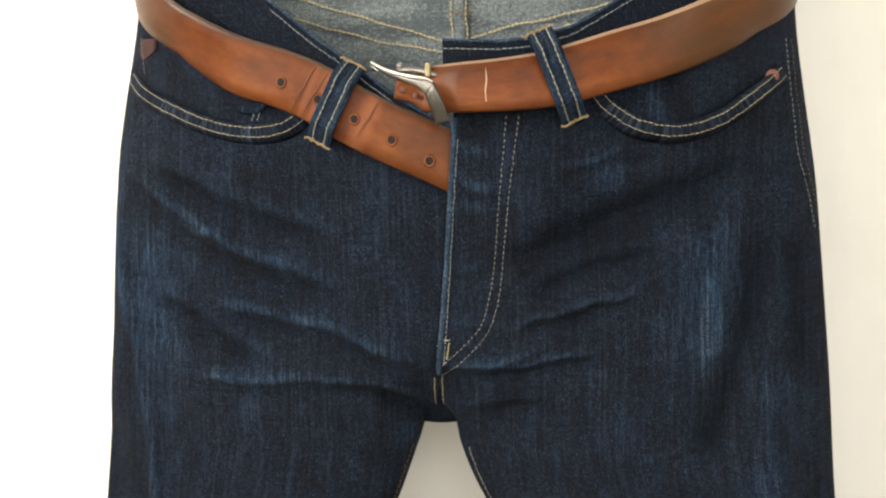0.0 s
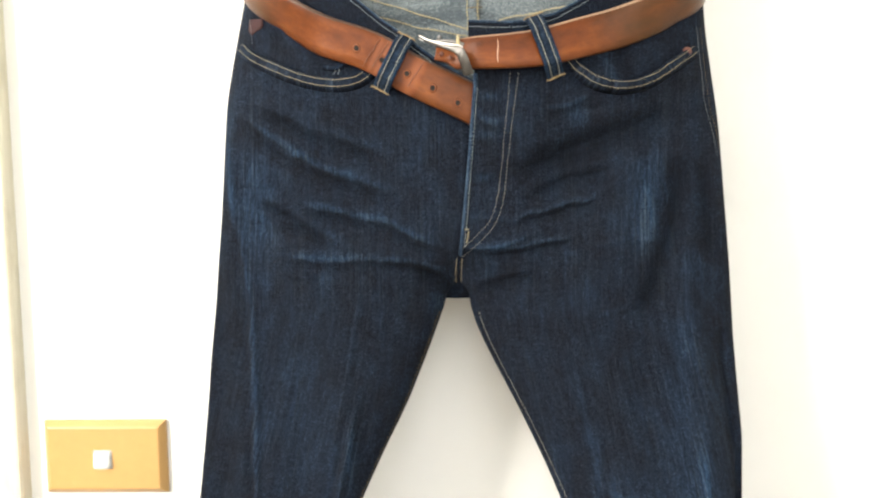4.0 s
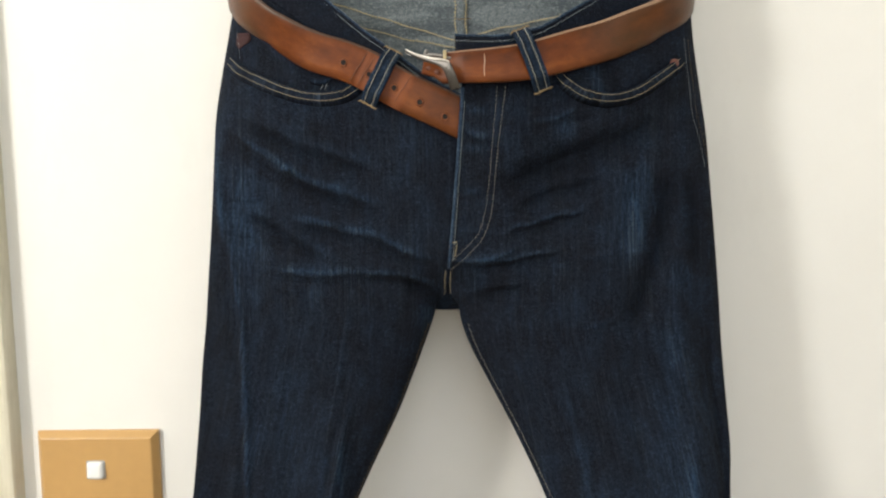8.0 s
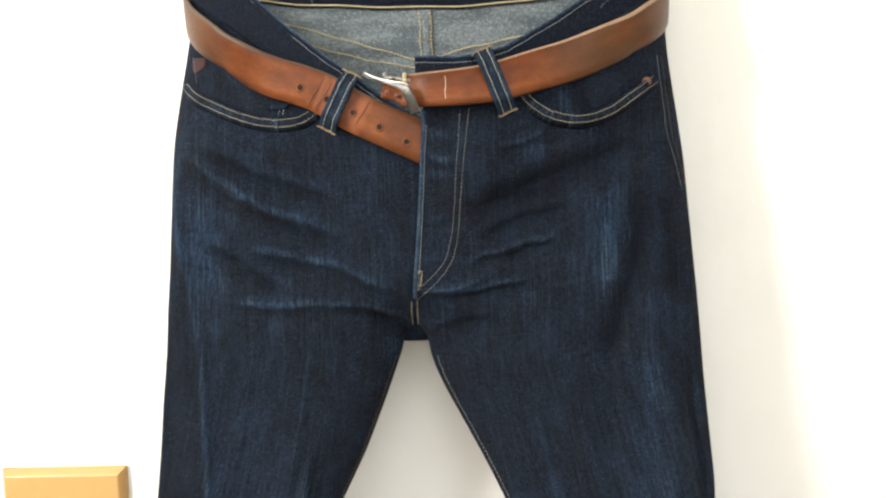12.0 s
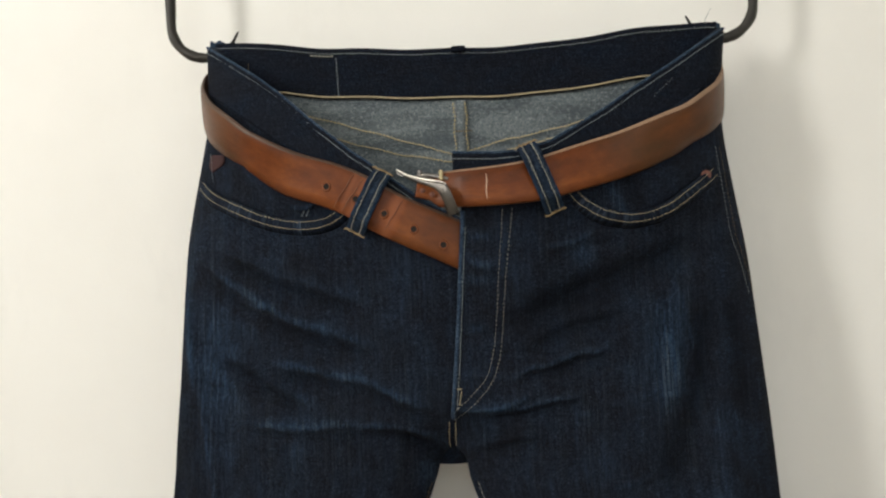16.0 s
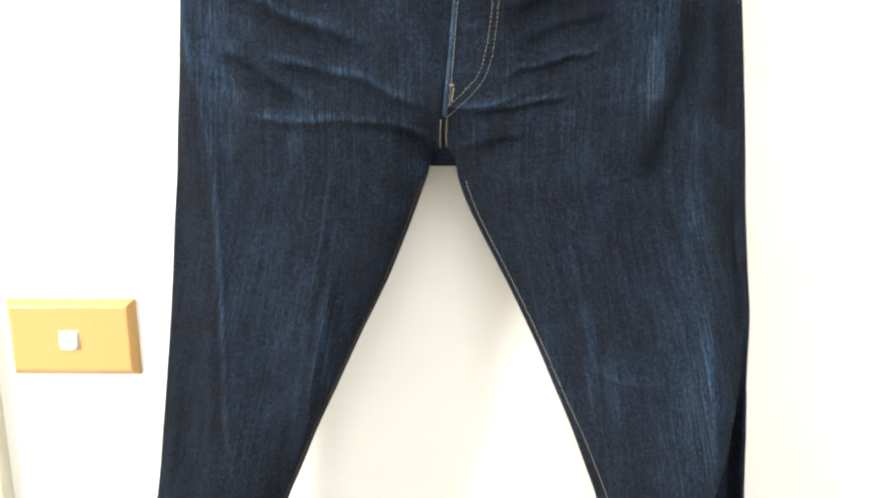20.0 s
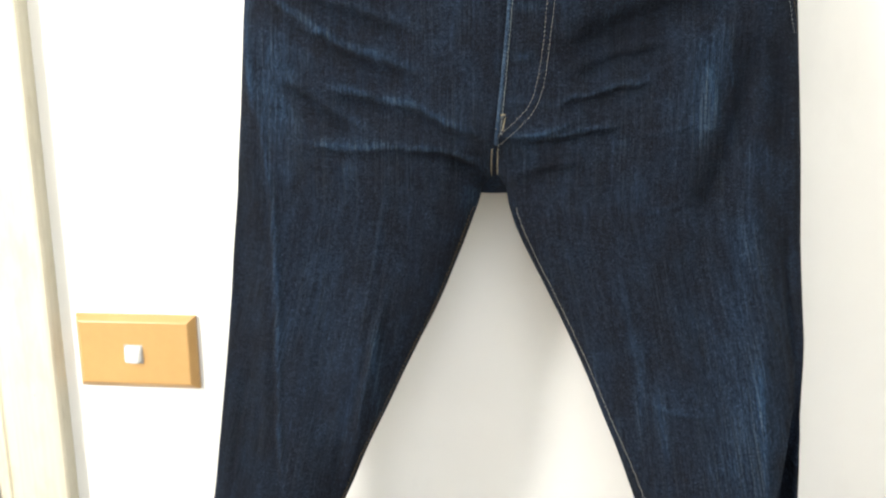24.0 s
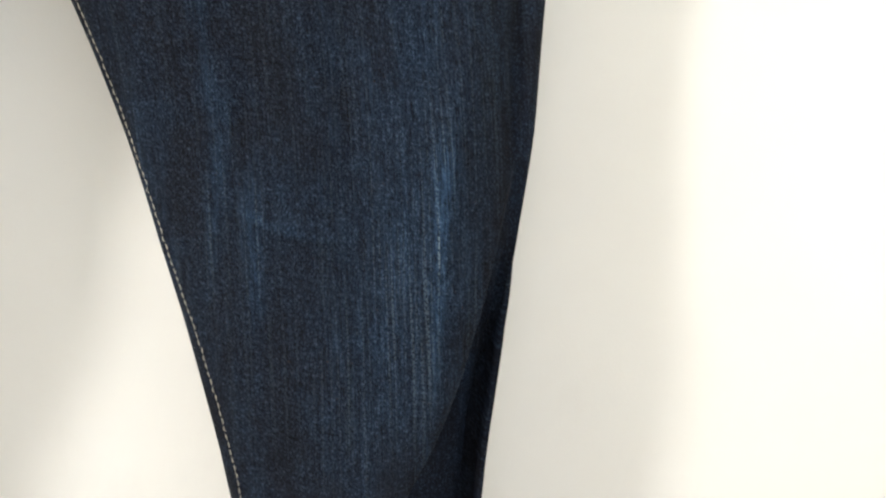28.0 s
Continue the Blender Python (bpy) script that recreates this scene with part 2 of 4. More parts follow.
LEATHER_RIM = plain("burnished_leather_edge", (0.055, 0.026, 0.013), 0.5, vary=0.3, scale=250)


def wall_paint():
    m, nt, b = nodes_of("white_wall_paint", 0.62)
    obj = nd(nt, "TexCoord").outputs["Object"]
    fine, soft = noise_tex(nt, obj, 420, 3.0), noise_tex(nt, obj, 5, 4.0)
    scuff = ramp(nt, noise_tex(nt, scaled(nt, obj, 9, 9, 4), 1.0, 5.0, 0.65), (0.56, 0.0), (0.75, 1.0))
    col = ramp(nt, soft, (0.3, (0.79, 0.779, 0.740)), (0.7, (0.83, 0.822, 0.785)))
    col = mixed(nt, math_node(nt, "MULTIPLY", scuff, 0.34), col, (0.66, 0.652, 0.617))
    nt.links.new(col, b.inputs["Base Color"])
    bump(nt, b, math_node(nt, "ADD", fine, math_node(nt, "MULTIPLY", noise_tex(nt, obj, 60, 3.0), 2.0)), 0.12, 0.0008)
    return m


WALL = wall_paint()
def gloss_paint():
    """Old cream gloss: brush streaks, grey handling marks, small chips."""
    m, nt, b = nodes_of("aged_cream_gloss_paint", 0.4)
    obj = nd(nt, "TexCoord").outputs["Object"]
    brush = noise_tex(nt, scaled(nt, obj, 160, 160, 6), 1.0, 3.0)
    grime = ramp(nt, noise_tex(nt, scaled(nt, obj, 26, 26, 9), 1.0, 5.0, 0.7), (0.50, 0.0), (0.72, 0.65))
    chip = ramp(nt, noise_tex(nt, obj, 120, 4.0, 0.7), (0.69, 0.0), (0.73, 0.8))
    col = ramp(nt, brush, (0.3, (0.63, 0.59, 0.46)), (0.7, (0.70, 0.66, 0.53)))
    col = mixed(nt, grime, col, (0.50, 0.46, 0.33))
    col = mixed(nt, chip, col, (0.30, 0.27, 0.21))
    nt.links.new(col, b.inputs["Base Color"])
    nt.links.new(ramp(nt, grime, (0.0, 0.36), (0.6, 0.6)), b.inputs["Roughness"])
    bump(nt, b, math_node(nt, "SUBTRACT", brush, chip), 0.35, 0.0007)
    return m


CREAM = gloss_paint()
PLATE = plain("tan_switch_plastic", (0.53, 0.315, 0.115), 0.35, vary=0.05, scale=90, relief=0.05)
WHITE = plain("white_switch_plastic", (0.8, 0.8, 0.77), 0.3, vary=0.03)
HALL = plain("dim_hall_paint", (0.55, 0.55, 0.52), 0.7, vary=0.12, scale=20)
# floor out of view; brown picked to throw warm bounce on the wall
FLOOR = plain("warm_bounce_floor", (0.29, 0.215, 0.135), 0.95, vary=0.3, scale=300, relief=0.6, dist=0.003)
CEIL = plain("ceiling_paint", (0.8, 0.79, 0.76), 0.8, vary=0.03)


# ---- mesh helpers ----
def part(name, verts, faces, material, parent=None, label="", uvs=None, wear_shade=None, smooth=True):
    """One mesh object, from world-space corners, under its thing; smooth-shaded unless told."""
    base = Vector((0, 0, 0))
    p = parent
    while p is not None:
        base += p.location
        p = p.parent
    verts = np.asarray(verts, float).reshape(-1, 3) - np.array(base)
    me = bpy.data.meshes.new(name)
    me.from_pydata(verts.tolist(), [], [tuple(int(i) for i in f) for f in faces])
    me.update()
    if smooth:
        me.polygons.foreach_set("use_smooth", [True] * len(me.polygons))
    if uvs is not None:
        layer = me.uv_layers.new(name="UVMap")
        idx = np.zeros(len(me.loops), int)
        me.loops.foreach_get("vertex_index", idx)
        layer.data.foreach_set("uv", np.asarray(uvs, float)[idx].ravel())
    if wear_shade is not None:
        me.attributes.new("wear_shade", "FLOAT", "POINT").data.foreach_set("value", np.asarray(wear_shade, float).ravel())
    for mat in material if isinstance(material, (list, tuple)) else [material]:
        me.materials.append(mat)
    ob = new(name, me)
    ob.parent = parent
    if label:
        tagged(ob, label)
    return ob


def from_bm(name, bm, material, parent=None, label="", smooth=False):
    me = bpy.data.meshes.new(name)
    base = Vector((0, 0, 0))
    p = parent
    while p is not None:
        base += p.location
        p = p.parent
    bmesh.ops.translate(bm, verts=bm.verts, vec=-base)
    bmesh.ops.recalc_face_normals(bm, faces=bm.faces)
    bm.to_mesh(me)
    bm.free()
    if smooth:
        me.polygons.foreach_set("use_smooth", [True] * len(me.polygons))
    me.materials.append(material)
    ob = new(name, me)
    ob.parent = parent
    if label:
        tagged(ob, label)
    return ob


def box(x0, x1, y0, y1, z0, z1, bevel=0.0, segs=2):
    bm = bmesh.new()
    bmesh.ops.create_cube(bm, size=1)
    for v in bm.verts:
        v.co = Vector(((x0, x1)[v.co.x > 0], (y0, y1)[v.co.y > 0], (z0, z1)[v.co.z > 0]))
    if bevel:
        bmesh.ops.bevel(bm, geom=bm.edges[:], offset=bevel, segments=segs, affect="EDGES", profile=0.5)
    return bm


def thing(name, at, label, category, group=""):
    ob = new(name)
    ob.location = at
    ob.empty_display_size = 0.05
    return tagged(ob, label, category, group)


def sheet_solid(P, thick):
    """Faces and corners of a cloth sheet: P is rows x columns x 3; the back lies thick behind, along the normals."""
    r, c, _ = P.shape
    du, dv = np.gradient(P, axis=1), np.gradient(P, axis=0)
    n = np.cross(du, dv)
    n /= np.linalg.norm(n, axis=2, keepdims=True) + 1e-12
    back = P - n * thick
    V = np.concatenate([P.reshape(-1, 3), back.reshape(-1, 3)])
    i = np.arange(r * c).reshape(r, c)
    a, b, d, e = i[:-1, :-1].ravel(), i[:-1, 1:].ravel(), i[1:, 1:].ravel(), i[1:, :-1].ravel()
    k = r * c
    F = list(zip(a, b, d, e)) + list(zip(a + k, e + k, d + k, b + k))
    rim = np.concatenate([i[0, :], i[1:, -1], i[-1, -2::-1], i[-2:0:-1, 0]])
    F += [(p, p + k, q + k, q) for p, q in zip(rim, np.roll(rim, -1))]
    return V, F


def tube(path, radii, sides=12):
    path = np.asarray(path, float)
    tan = np.gradient(path, axis=0)
    tan /= np.linalg.norm(tan, axis=1, keepdims=True)
    ref = np.array([0.0, 1.0, 0.0]) if abs(tan[:, 1]).mean() < 0.8 else np.array([1.0, 0, 0])
    V, F = [], []
    for k, (p, t) in enumerate(zip(path, tan)):
        a = np.cross(t, ref)
        a /= np.linalg.norm(a)
        b = np.cross(t, a)
        r = radii[k] if hasattr(radii, "__len__") else radii
        for s in range(sides):
            w = 2 * math.pi * s / sides
            V.append(p + r * (a * math.cos(w) + b * math.sin(w)))
    for k in range(len(path) - 1):
        for s in range(sides):
            F.append((k * sides + s, k * sides + (s + 1) % sides, (k + 1) * sides + (s + 1) % sides, (k + 1) * sides + s))
    F.append(tuple(range(sides))[::-1])
    F.append(tuple((len(path) - 1) * sides + s for s in range(sides)))
    return V, F


def curve(points, n):
    """A smooth line through a few points (Catmull-Rom), n steps."""
    p = np.asarray(points, float)
    p = np.vstack([2 * p[0] - p[1], p, 2 * p[-1] - p[-2]])
    out = []
    for t in np.linspace(0, len(p) - 3 - 1e-6, n):
        k = int(t)
        f = t - k
        a, b, c, d = p[k : k + 4]
        out.append(0.5 * (2 * b + (c - a) * f + (2 * a - 5 * b + 4 * c - d) * f * f + (3 * b - a - 3 * c + d) * f**3))
    return np.array(out)


# ---- the room ----
H_CEIL = 3.2


def room():
    wall = from_bm("wall_north", box(-0.14, 2.2, 0.0, 0.11, 0, H_CEIL), WALL)
    tagged(wall, "white painted plaster wall with faint scuffs", "wall", kind="structure")
    over = from_bm("wall_over_door", box(-1.0, -0.14, 0.0, 0.11, 2.1, H_CEIL), WALL)
    tagged(over, "white painted plaster above the doorway", "wall", kind="structure")
    rest = from_bm("wall_north_west", box(-2.4, -1.0, 0.0, 0.11, 0, H_CEIL), WALL)
    tagged(rest, "white painted plaster wall beyond the doorway", "wall", kind="structure")
    tagged(from_bm("wall_east", box(2.2, 2.3, -1.9, 0.11, 0, H_CEIL), WALL), "plain white painted side wall", "wall", kind="structure")
    tagged(from_bm("wall_west", box(-2.5, -2.4, -1.9, 0.11, 0, H_CEIL), WALL), "plain white painted side wall", "wall", kind="structure")
    (ax, az, aw, ah, *_), (bx, bz, bw, bh, *_) = WINDOW_AND_FILL
    a0, a1, b0, b1 = ax - aw / 2, ax + aw / 2, bx - bw / 2, bx + bw / 2
    pieces = ((-2.5, a0, 0, H_CEIL), (a1, b0, 0, H_CEIL), (b1, 2.3, 0, H_CEIL), (a0, a1, 0, az - ah / 2), (a0, a1, az + ah / 2, H_CEIL), (b0, b1, 0, bz - bh / 2), (b0, b1, bz + bh / 2, H_CEIL))
    for k, b in enumerate(pieces):
        tagged(from_bm("wall_south_" + "abcdefg"[k], box(b[0], b[1], -2.0, Y_SOUTH, b[2], b[3]), WALL), "plain white painted wall round the window and the added fill opening", "wall", kind="structure")
    tagged(from_bm("ceiling", box(-2.5, 2.3, -2.0, 2.0, H_CEIL, H_CEIL + 0.1), CEIL), "flat white ceiling", "ceiling", kind="structure")
    tagged(from_bm("floor", box(-2.5, 2.3, -2.0, 2.0, -0.1, 0), FLOOR), "unseen floor, tinted brown for its warm bounce", "floor", kind="structure")
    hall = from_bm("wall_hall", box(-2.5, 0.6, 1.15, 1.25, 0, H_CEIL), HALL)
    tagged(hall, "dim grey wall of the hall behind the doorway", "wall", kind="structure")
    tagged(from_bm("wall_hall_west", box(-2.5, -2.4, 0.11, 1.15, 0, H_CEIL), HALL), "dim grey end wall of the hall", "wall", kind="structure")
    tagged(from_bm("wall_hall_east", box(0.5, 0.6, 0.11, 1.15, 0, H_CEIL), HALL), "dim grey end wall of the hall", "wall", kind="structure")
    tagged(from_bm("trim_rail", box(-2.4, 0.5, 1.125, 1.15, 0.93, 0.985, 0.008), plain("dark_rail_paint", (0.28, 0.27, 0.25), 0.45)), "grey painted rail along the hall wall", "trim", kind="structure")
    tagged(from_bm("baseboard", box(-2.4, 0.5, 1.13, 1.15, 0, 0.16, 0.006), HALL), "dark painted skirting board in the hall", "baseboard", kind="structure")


room()


def architrave(name, x0, x1, z1, label):
    """Door casing: a stepped moulding with rounded arrises, worn gloss paint."""
    prof = [(0.0, 0.0), (0.0, 0.010), (0.004, 0.0135), (0.014, 0.0145), (0.016, 0.0125), (0.0185, 0.0125), (0.021, 0.0165),
            (0.030, 0.0180), (0.074, 0.0180), (0.0772, 0.0172), (0.079, 0.0150), (0.079, 0.0)]
    zs = np.linspace(0.0, z1, 80)
    V = [(x0 + (px / 0.079) * (x1 - x0), -py, z) for z in zs for px, py in prof]
    n = len(prof)
    F = [(k * n + i, k * n + i + 1, (k + 1) * n + i + 1, (k + 1) * n + i) for k in range(len(zs) - 1) for i in range(n - 1)]
    F += [tuple(range(n))[::-1], tuple((len(zs) - 1) * n + i for i in range(n))]
    ob = part(name, V, F, CREAM, smooth=False)
    return tagged(ob, label, "door frame", kind="structure")


architrave("trim", -0.158, -0.079, 2.16, "cream gloss-painted door casing with chipped edges")
tagged(from_bm("door_jamb", box(-0.152, -0.14, -0.004, 0.125, 0, 2.1, 0.002), CREAM), "cream painted door jamb lining", "door frame", kind="structure")
tagged(from_bm("trim_head", box(-1.06, -0.16, -0.018, 0.0, 2.1, 2.18, 0.003), CREAM), "cream gloss-painted casing over the doorway", "door frame", kind="structure")


# ---- light switch ----
def light_switch():
    sw = thing("light_switch", (0, 0, 1.1), "tan plastic light switch plate with a small white rocker", "light switch")
    hw, hh = 0.061, 0.0370
    rings = [(0.0, 0.0), (0.0, 0.004), (0.0012, 0.0055), (0.0052, 0.0098), (0.0066, 0.0104)]
    V, F = [], []
    for inset, d in rings:
        for sx, sz in ((-1, -1), (1, -1), (1, 1), (-1, 1)):
            V.append((0.001 + sx * (hw - inset), -d, 1.101 + sz * (hh - inset)))
    for k in range(len(rings) - 1):
        for s in range(4):
            F.append((k * 4 + s, k * 4 + (s + 1) % 4, k * 4 + 4 + (s + 1) % 4, k * 4 + 4 + s))
    F.append(tuple(range(16, 20)))
    part("plate", V, F, PLATE, sw, smooth=False)
    bm = box(-0.0098, 0.0098, -0.0112, -0.009, 1.1 - 0.0098, 1.1 + 0.0098, 0.0015)
    from_bm("bezel", bm, plain("bezel_grey", (0.42, 0.40, 0.37), 0.5), sw, "grey recessed bezel")
    bm = box(-0.0083, 0.0083, -0.0148, -0.0095, 1.1 - 0.0085, 1.1 + 0.0085, 0.0036, 4)
    for v in bm.verts:
        if v.co.y < -0.0125:
            v.co.y -= (1.1 - v.co.z) * 0.12
    from_bm("rocker", bm, WHITE, sw, "white rocker button", smooth=True)


light_switch()

# ---- jeans ----
def smooth_step(t):
    t = np.clip(t, 0, 1)
    return t * t * (3 - 2 * t)


# Outlines at hanging height z: outer side of each leg, inner side (fly line above the crotch).
Z_CROTCH, Z_HEM = 1.274, 0.50
OUT_L = ([0.45, 0.80, 0.934, 1.004, 1.042, 1.132, 1.223, 1.291, 1.357, 1.442, 1.506, 1.526, 1.546, 1.592],
         [0.108, 0.106, 0.113, 0.122, 0.127, 0.133, 0.138, 0.146, 0.152, 0.161, 0.1755, 0.1800, 0.1835, 0.1825])
OUT_R = ([0.45, 0.80, 0.944, 1.018, 1.088, 1.156, 1.207, 1.27, 1.343, 1.415, 1.503, 1.53, 1.546, 1.588],
         [0.594, 0.598, 0.5975, 0.5935, 0.5945, 0.597, 0.595, 0.591, 0.585, 0.577, 0.562, 0.5598, 0.5598, 0.565])
IN_L = ([0.45, 0.80, 0.938, 0.990, 1.004, 1.034, 1.062, 1.088, 1.137, 1.182, 1.229, 1.262, 1.276],
         [0.225, 0.222, 0.221, 0.2225, 0.227, 0.241, 0.252, 0.265, 0.288, 0.311, 0.330, 0.342, 0.347])
IN_R = ([0.45, 0.80, 0.943, 0.990, 1.007, 1.065, 1.093, 1.123, 1.167, 1.178, 1.226, 1.245, 1.262, 1.276],
         [0.496, 0.496, 0.494, 0.4835, 0.4785, 0.4570, 0.4445, 0.4320, 0.4110, 0.4055, 0.3810, 0.3720, 0.3665, 0.3640])
Y_MID = -0.083


def hip_in(z):
    """How much nearer to the wall the sides are at the hips than lower down."""
    return 0.036 * smooth_step((z - 1.34) / 0.20)


def mid_depth(side, z):
    """The hooks hold the hips near the wall; the legs swing forward to the knee."""
    return Y_MID + hip_in(z) - np.where(side < 0, 0.042, 0.040) * smooth_step((1.25 - z) / 0.27)


def twist(side, x, z):
    """The right knee is turned a little inwards: its outer side stands further out."""
    return np.where(side > 0, 0.14 * (0.54 - x), 0.0) * smooth_step((1.25 - z) / 0.15)


def bent(table, z):
    """Rounded interpolation of an outline."""
    zs, xs = table
    return (np.interp(z - 0.012, zs, xs) + np.interp(z, zs, xs) * 2 + np.interp(z + 0.012, zs, xs)) / 4


def fly_x(z):
    return np.interp(z, [1.276, 1.315, 1.328, 1.348, 1.383, 1.418, 1.451, 1.60], [0.3555, 0.3572, 0.3585, 0.3606, 0.364, 0.367, 0.3697, 0.3715])


def inner(side, z):
    low = np.where(side < 0, bent(IN_L, np.minimum(z, 1.274)), bent(IN_R, np.minimum(z, 1.274)))
    return fly_x(z) + (low - fly_x(z)) * smooth_step((1.290 - z) / 0.016)


def outer(side, z):
    x = np.where(side < 0, bent(OUT_L, z), bent(OUT_R, z))
    return x + (x - 0.38) * hip_in(z) / 0.62


def span(z):
    """How far the cross-section closes towards the inside: a quarter round in the seat, a half round in the legs."""
    return math.pi / 2 * (1 + smooth_step((1.345 - z) / 0.071))


# long soft folds of the legs: x0, z0, x1, z1, half-width, height (outwards positive)
FOLDS = [
    (0.150, 1.270, 0.160, 1.000, 0.016, -0.0045), (0.262, 1.190, 0.243, 1.000, 0.016, 0.0030), (0.225, 1.230, 0.222, 0.980, 0.014, -0.0022),
    (0.548, 1.290, 0.570, 1.090, 0.014, 0.0045), (0.505, 1.230, 0.535, 1.060, 0.014, -0.0030),
    (0.474, 1.118, 0.520, 1.110, 0.004, 0.0012), (0.578, 1.240, 0.590, 1.120, 0.007, -0.0045),
    (0.160, 1.410, 0.166, 1.330, 0.007, 0.0026), (0.415, 1.440, 0.425, 1.385, 0.012, 0.0018), (0.372, 1.425, 0.392, 1.420, 0.006, 0.0020), (0.366, 1.375, 0.394, 1.372, 0.006, -0.0018),
]
# whiskers, set by years of sitting: a line, half-width, ridge, valley beside it (also darkens the colour), rubbing of
# the ridge
WHISKERS_L = [
    ([(0.170, 1.434), (0.198, 1.416), (0.219, 1.4005), (0.237, 1.389), (0.2575, 1.382), (0.287, 1.371), (0.310, 1.366)], 0.0056, 0.0020, 0.0028, 0.75),
    ([(0.190, 1.366), (0.227, 1.345), (0.252, 1.3295), (0.262, 1.324)], 0.0048, 0.0010, 0.0038, 0.15),
    ([(0.223, 1.358), (0.2506, 1.351), (0.274, 1.3465), (0.2945, 1.342), (0.322, 1.329), (0.347, 1.318)], 0.0048, 0.0020, 0.0028, 0.75),
    ([(0.205, 1.316), (0.235, 1.310), (0.256, 1.3105), (0.298, 1.310), (0.326, 1.306), (0.341, 1.301), (0.351, 1.294)], 0.0040, 0.0020, 0.0024, 0.8),
    ([(0.320, 1.299), (0.342, 1.290), (0.353, 1.279)], 0.0055, 0.0, 0.0055, 0.0),
    ([(0.188, 1.440), (0.212, 1.431), (0.238, 1.419), (0.274, 1.406), (0.300, 1.400)], 0.0055, 0.0012, 0.0036, 0.2),
]
WHISKERS_R = [
    ([(0.398, 1.373), (0.4175, 1.385), (0.4564, 1.4015), (0.505, 1.4175), (0.545, 1.434)], 0.0115, 0.0, 0.0085, 0.0),
    ([(0.404, 1.364), (0.4143, 1.370), (0.443, 1.3815), (0.484, 1.390)], 0.0055, 0.0008, 0.0032, 0.1),
    ([(0.400, 1.342), (0.441, 1.354), (0.472, 1.359)], 0.0034, 0.0020, 0.0026, 0.6),
    ([(0.3767, 1.315), (0.423, 1.323), (0.4505, 1.328)], 0.0034, 0.0020, 0.0026, 0.65),
    ([(0.371, 1.284), (0.4235, 1.294)], 0.0050, 0.0, 0.0034, 0.0),
    ([(0.543, 1.392), (0.5396, 1.3656), (0.536, 1.335), (0.525, 1.303), (0.515, 1.275), (0.510, 1.250)], 0.0095, 0.0, 0.0065, 0.0),
    ([(0.466, 1.261), (0.483, 1.2646), (0.508, 1.2716)], 0.0034, 0.0007, 0.0004, 0.25),
    ([(0.560, 1.392), (0.566, 1.340), (0.571, 1.300)], 0.0070, 0.0, 0.0035, 0.0),
]
# pressed lines and slubs that run down the cloth
LINES = [
    ([(0.169, 1.362), (0.1756, 1.3185), (0.1816, 1.2665), (0.184, 1.215), (0.186, 1.166), (0.187, 1.116), (0.191, 1.067), (0.193, 1.028)], 0.0028, 0.0020, 0.0008, 0.60),
    ([(0.274, 1.2065), (0.2557, 1.124), (0.2513, 1.078)], 0.0032, 0.0016, 0.0014, 0.3),
    ([(0.159, 1.1235), (0.1493, 1.044)], 0.0028, 0.0012, 0.0010, 0.25),
    ([(0.1883, 1.407), (0.180, 1.370)], 0.0016, 0.0, 0.0, 0.65), ([(0.1988, 1.374), (0.1857, 1.315)], 0.0016, 0.0, 0.0, 0.65), ([(0.206, 1.400), (0.199, 1.352)], 0.0018, 0.0, 0.0, 0.4),
    ([(0.5025, 1.392), (0.5104, 1.366), (0.521, 1.3325), (0.5286, 1.319)], 0.0026, 0.0010, 0.0, 0.85), ([(0.522, 1.399), (0.528, 1.366), (0.530, 1.325)], 0.0024, 0.0008, 0.0, 0.75),
    ([(0.439, 1.398), (0.438, 1.378)], 0.0020, 0.0, 0.0, 0.55), ([(0.450, 1.318), (0.461, 1.303)], 0.0050, 0.0, 0.0, 0.5),
]
# worn patches: x, z, half-width, half-height, strength
FADES = [(0.513, 1.352, 0.018, 0.045, 0.68), (0.215, 1.388, 0.009, 0.018, 0.35), (0.186, 1.352, 0.016, 0.050, 0.58), (0.249, 1.321, 0.008, 0.014, 0.45), (0.241, 1.293, 0.007, 0.022, 0.40), (0.338, 1.268, 0.008, 0.014, 0.35),
         (0.454, 1.425, 0.010, 0.010, 0.30), (0.553, 1.305, 0.014, 0.012, 0.35), (0.546, 1.230, 0.012, 0.040, 0.30), (0.550, 1.135, 0.026, 0.075, 0.24), (0.543, 1.075, 0.020, 0.045, 0.22),
         (0.222, 1.180, 0.022, 0.070, 0.20), (0.250, 1.14, 0.012, 0.06, 0.12), (0.520, 1.12, 0.03, 0.07, 0.05), (0.160, 1.400, 0.005, 0.050, 0.3), (0.290, 1.395, 0.03, 0.02, 0.12), (0.330, 1.345, 0.02, 0.02, 0.15), (0.380, 1.300, 0.008, 0.014, 0.25), (0.381, 1.440, 0.008, 0.003, 0.5), (0.379, 1.410, 0.008, 0.003, 0.5), (0.376, 1.376, 0.007, 0.003, 0.45), (0.372, 1.345, 0.006, 0.003, 0.35)]


rng = np.random.default_rng(5)
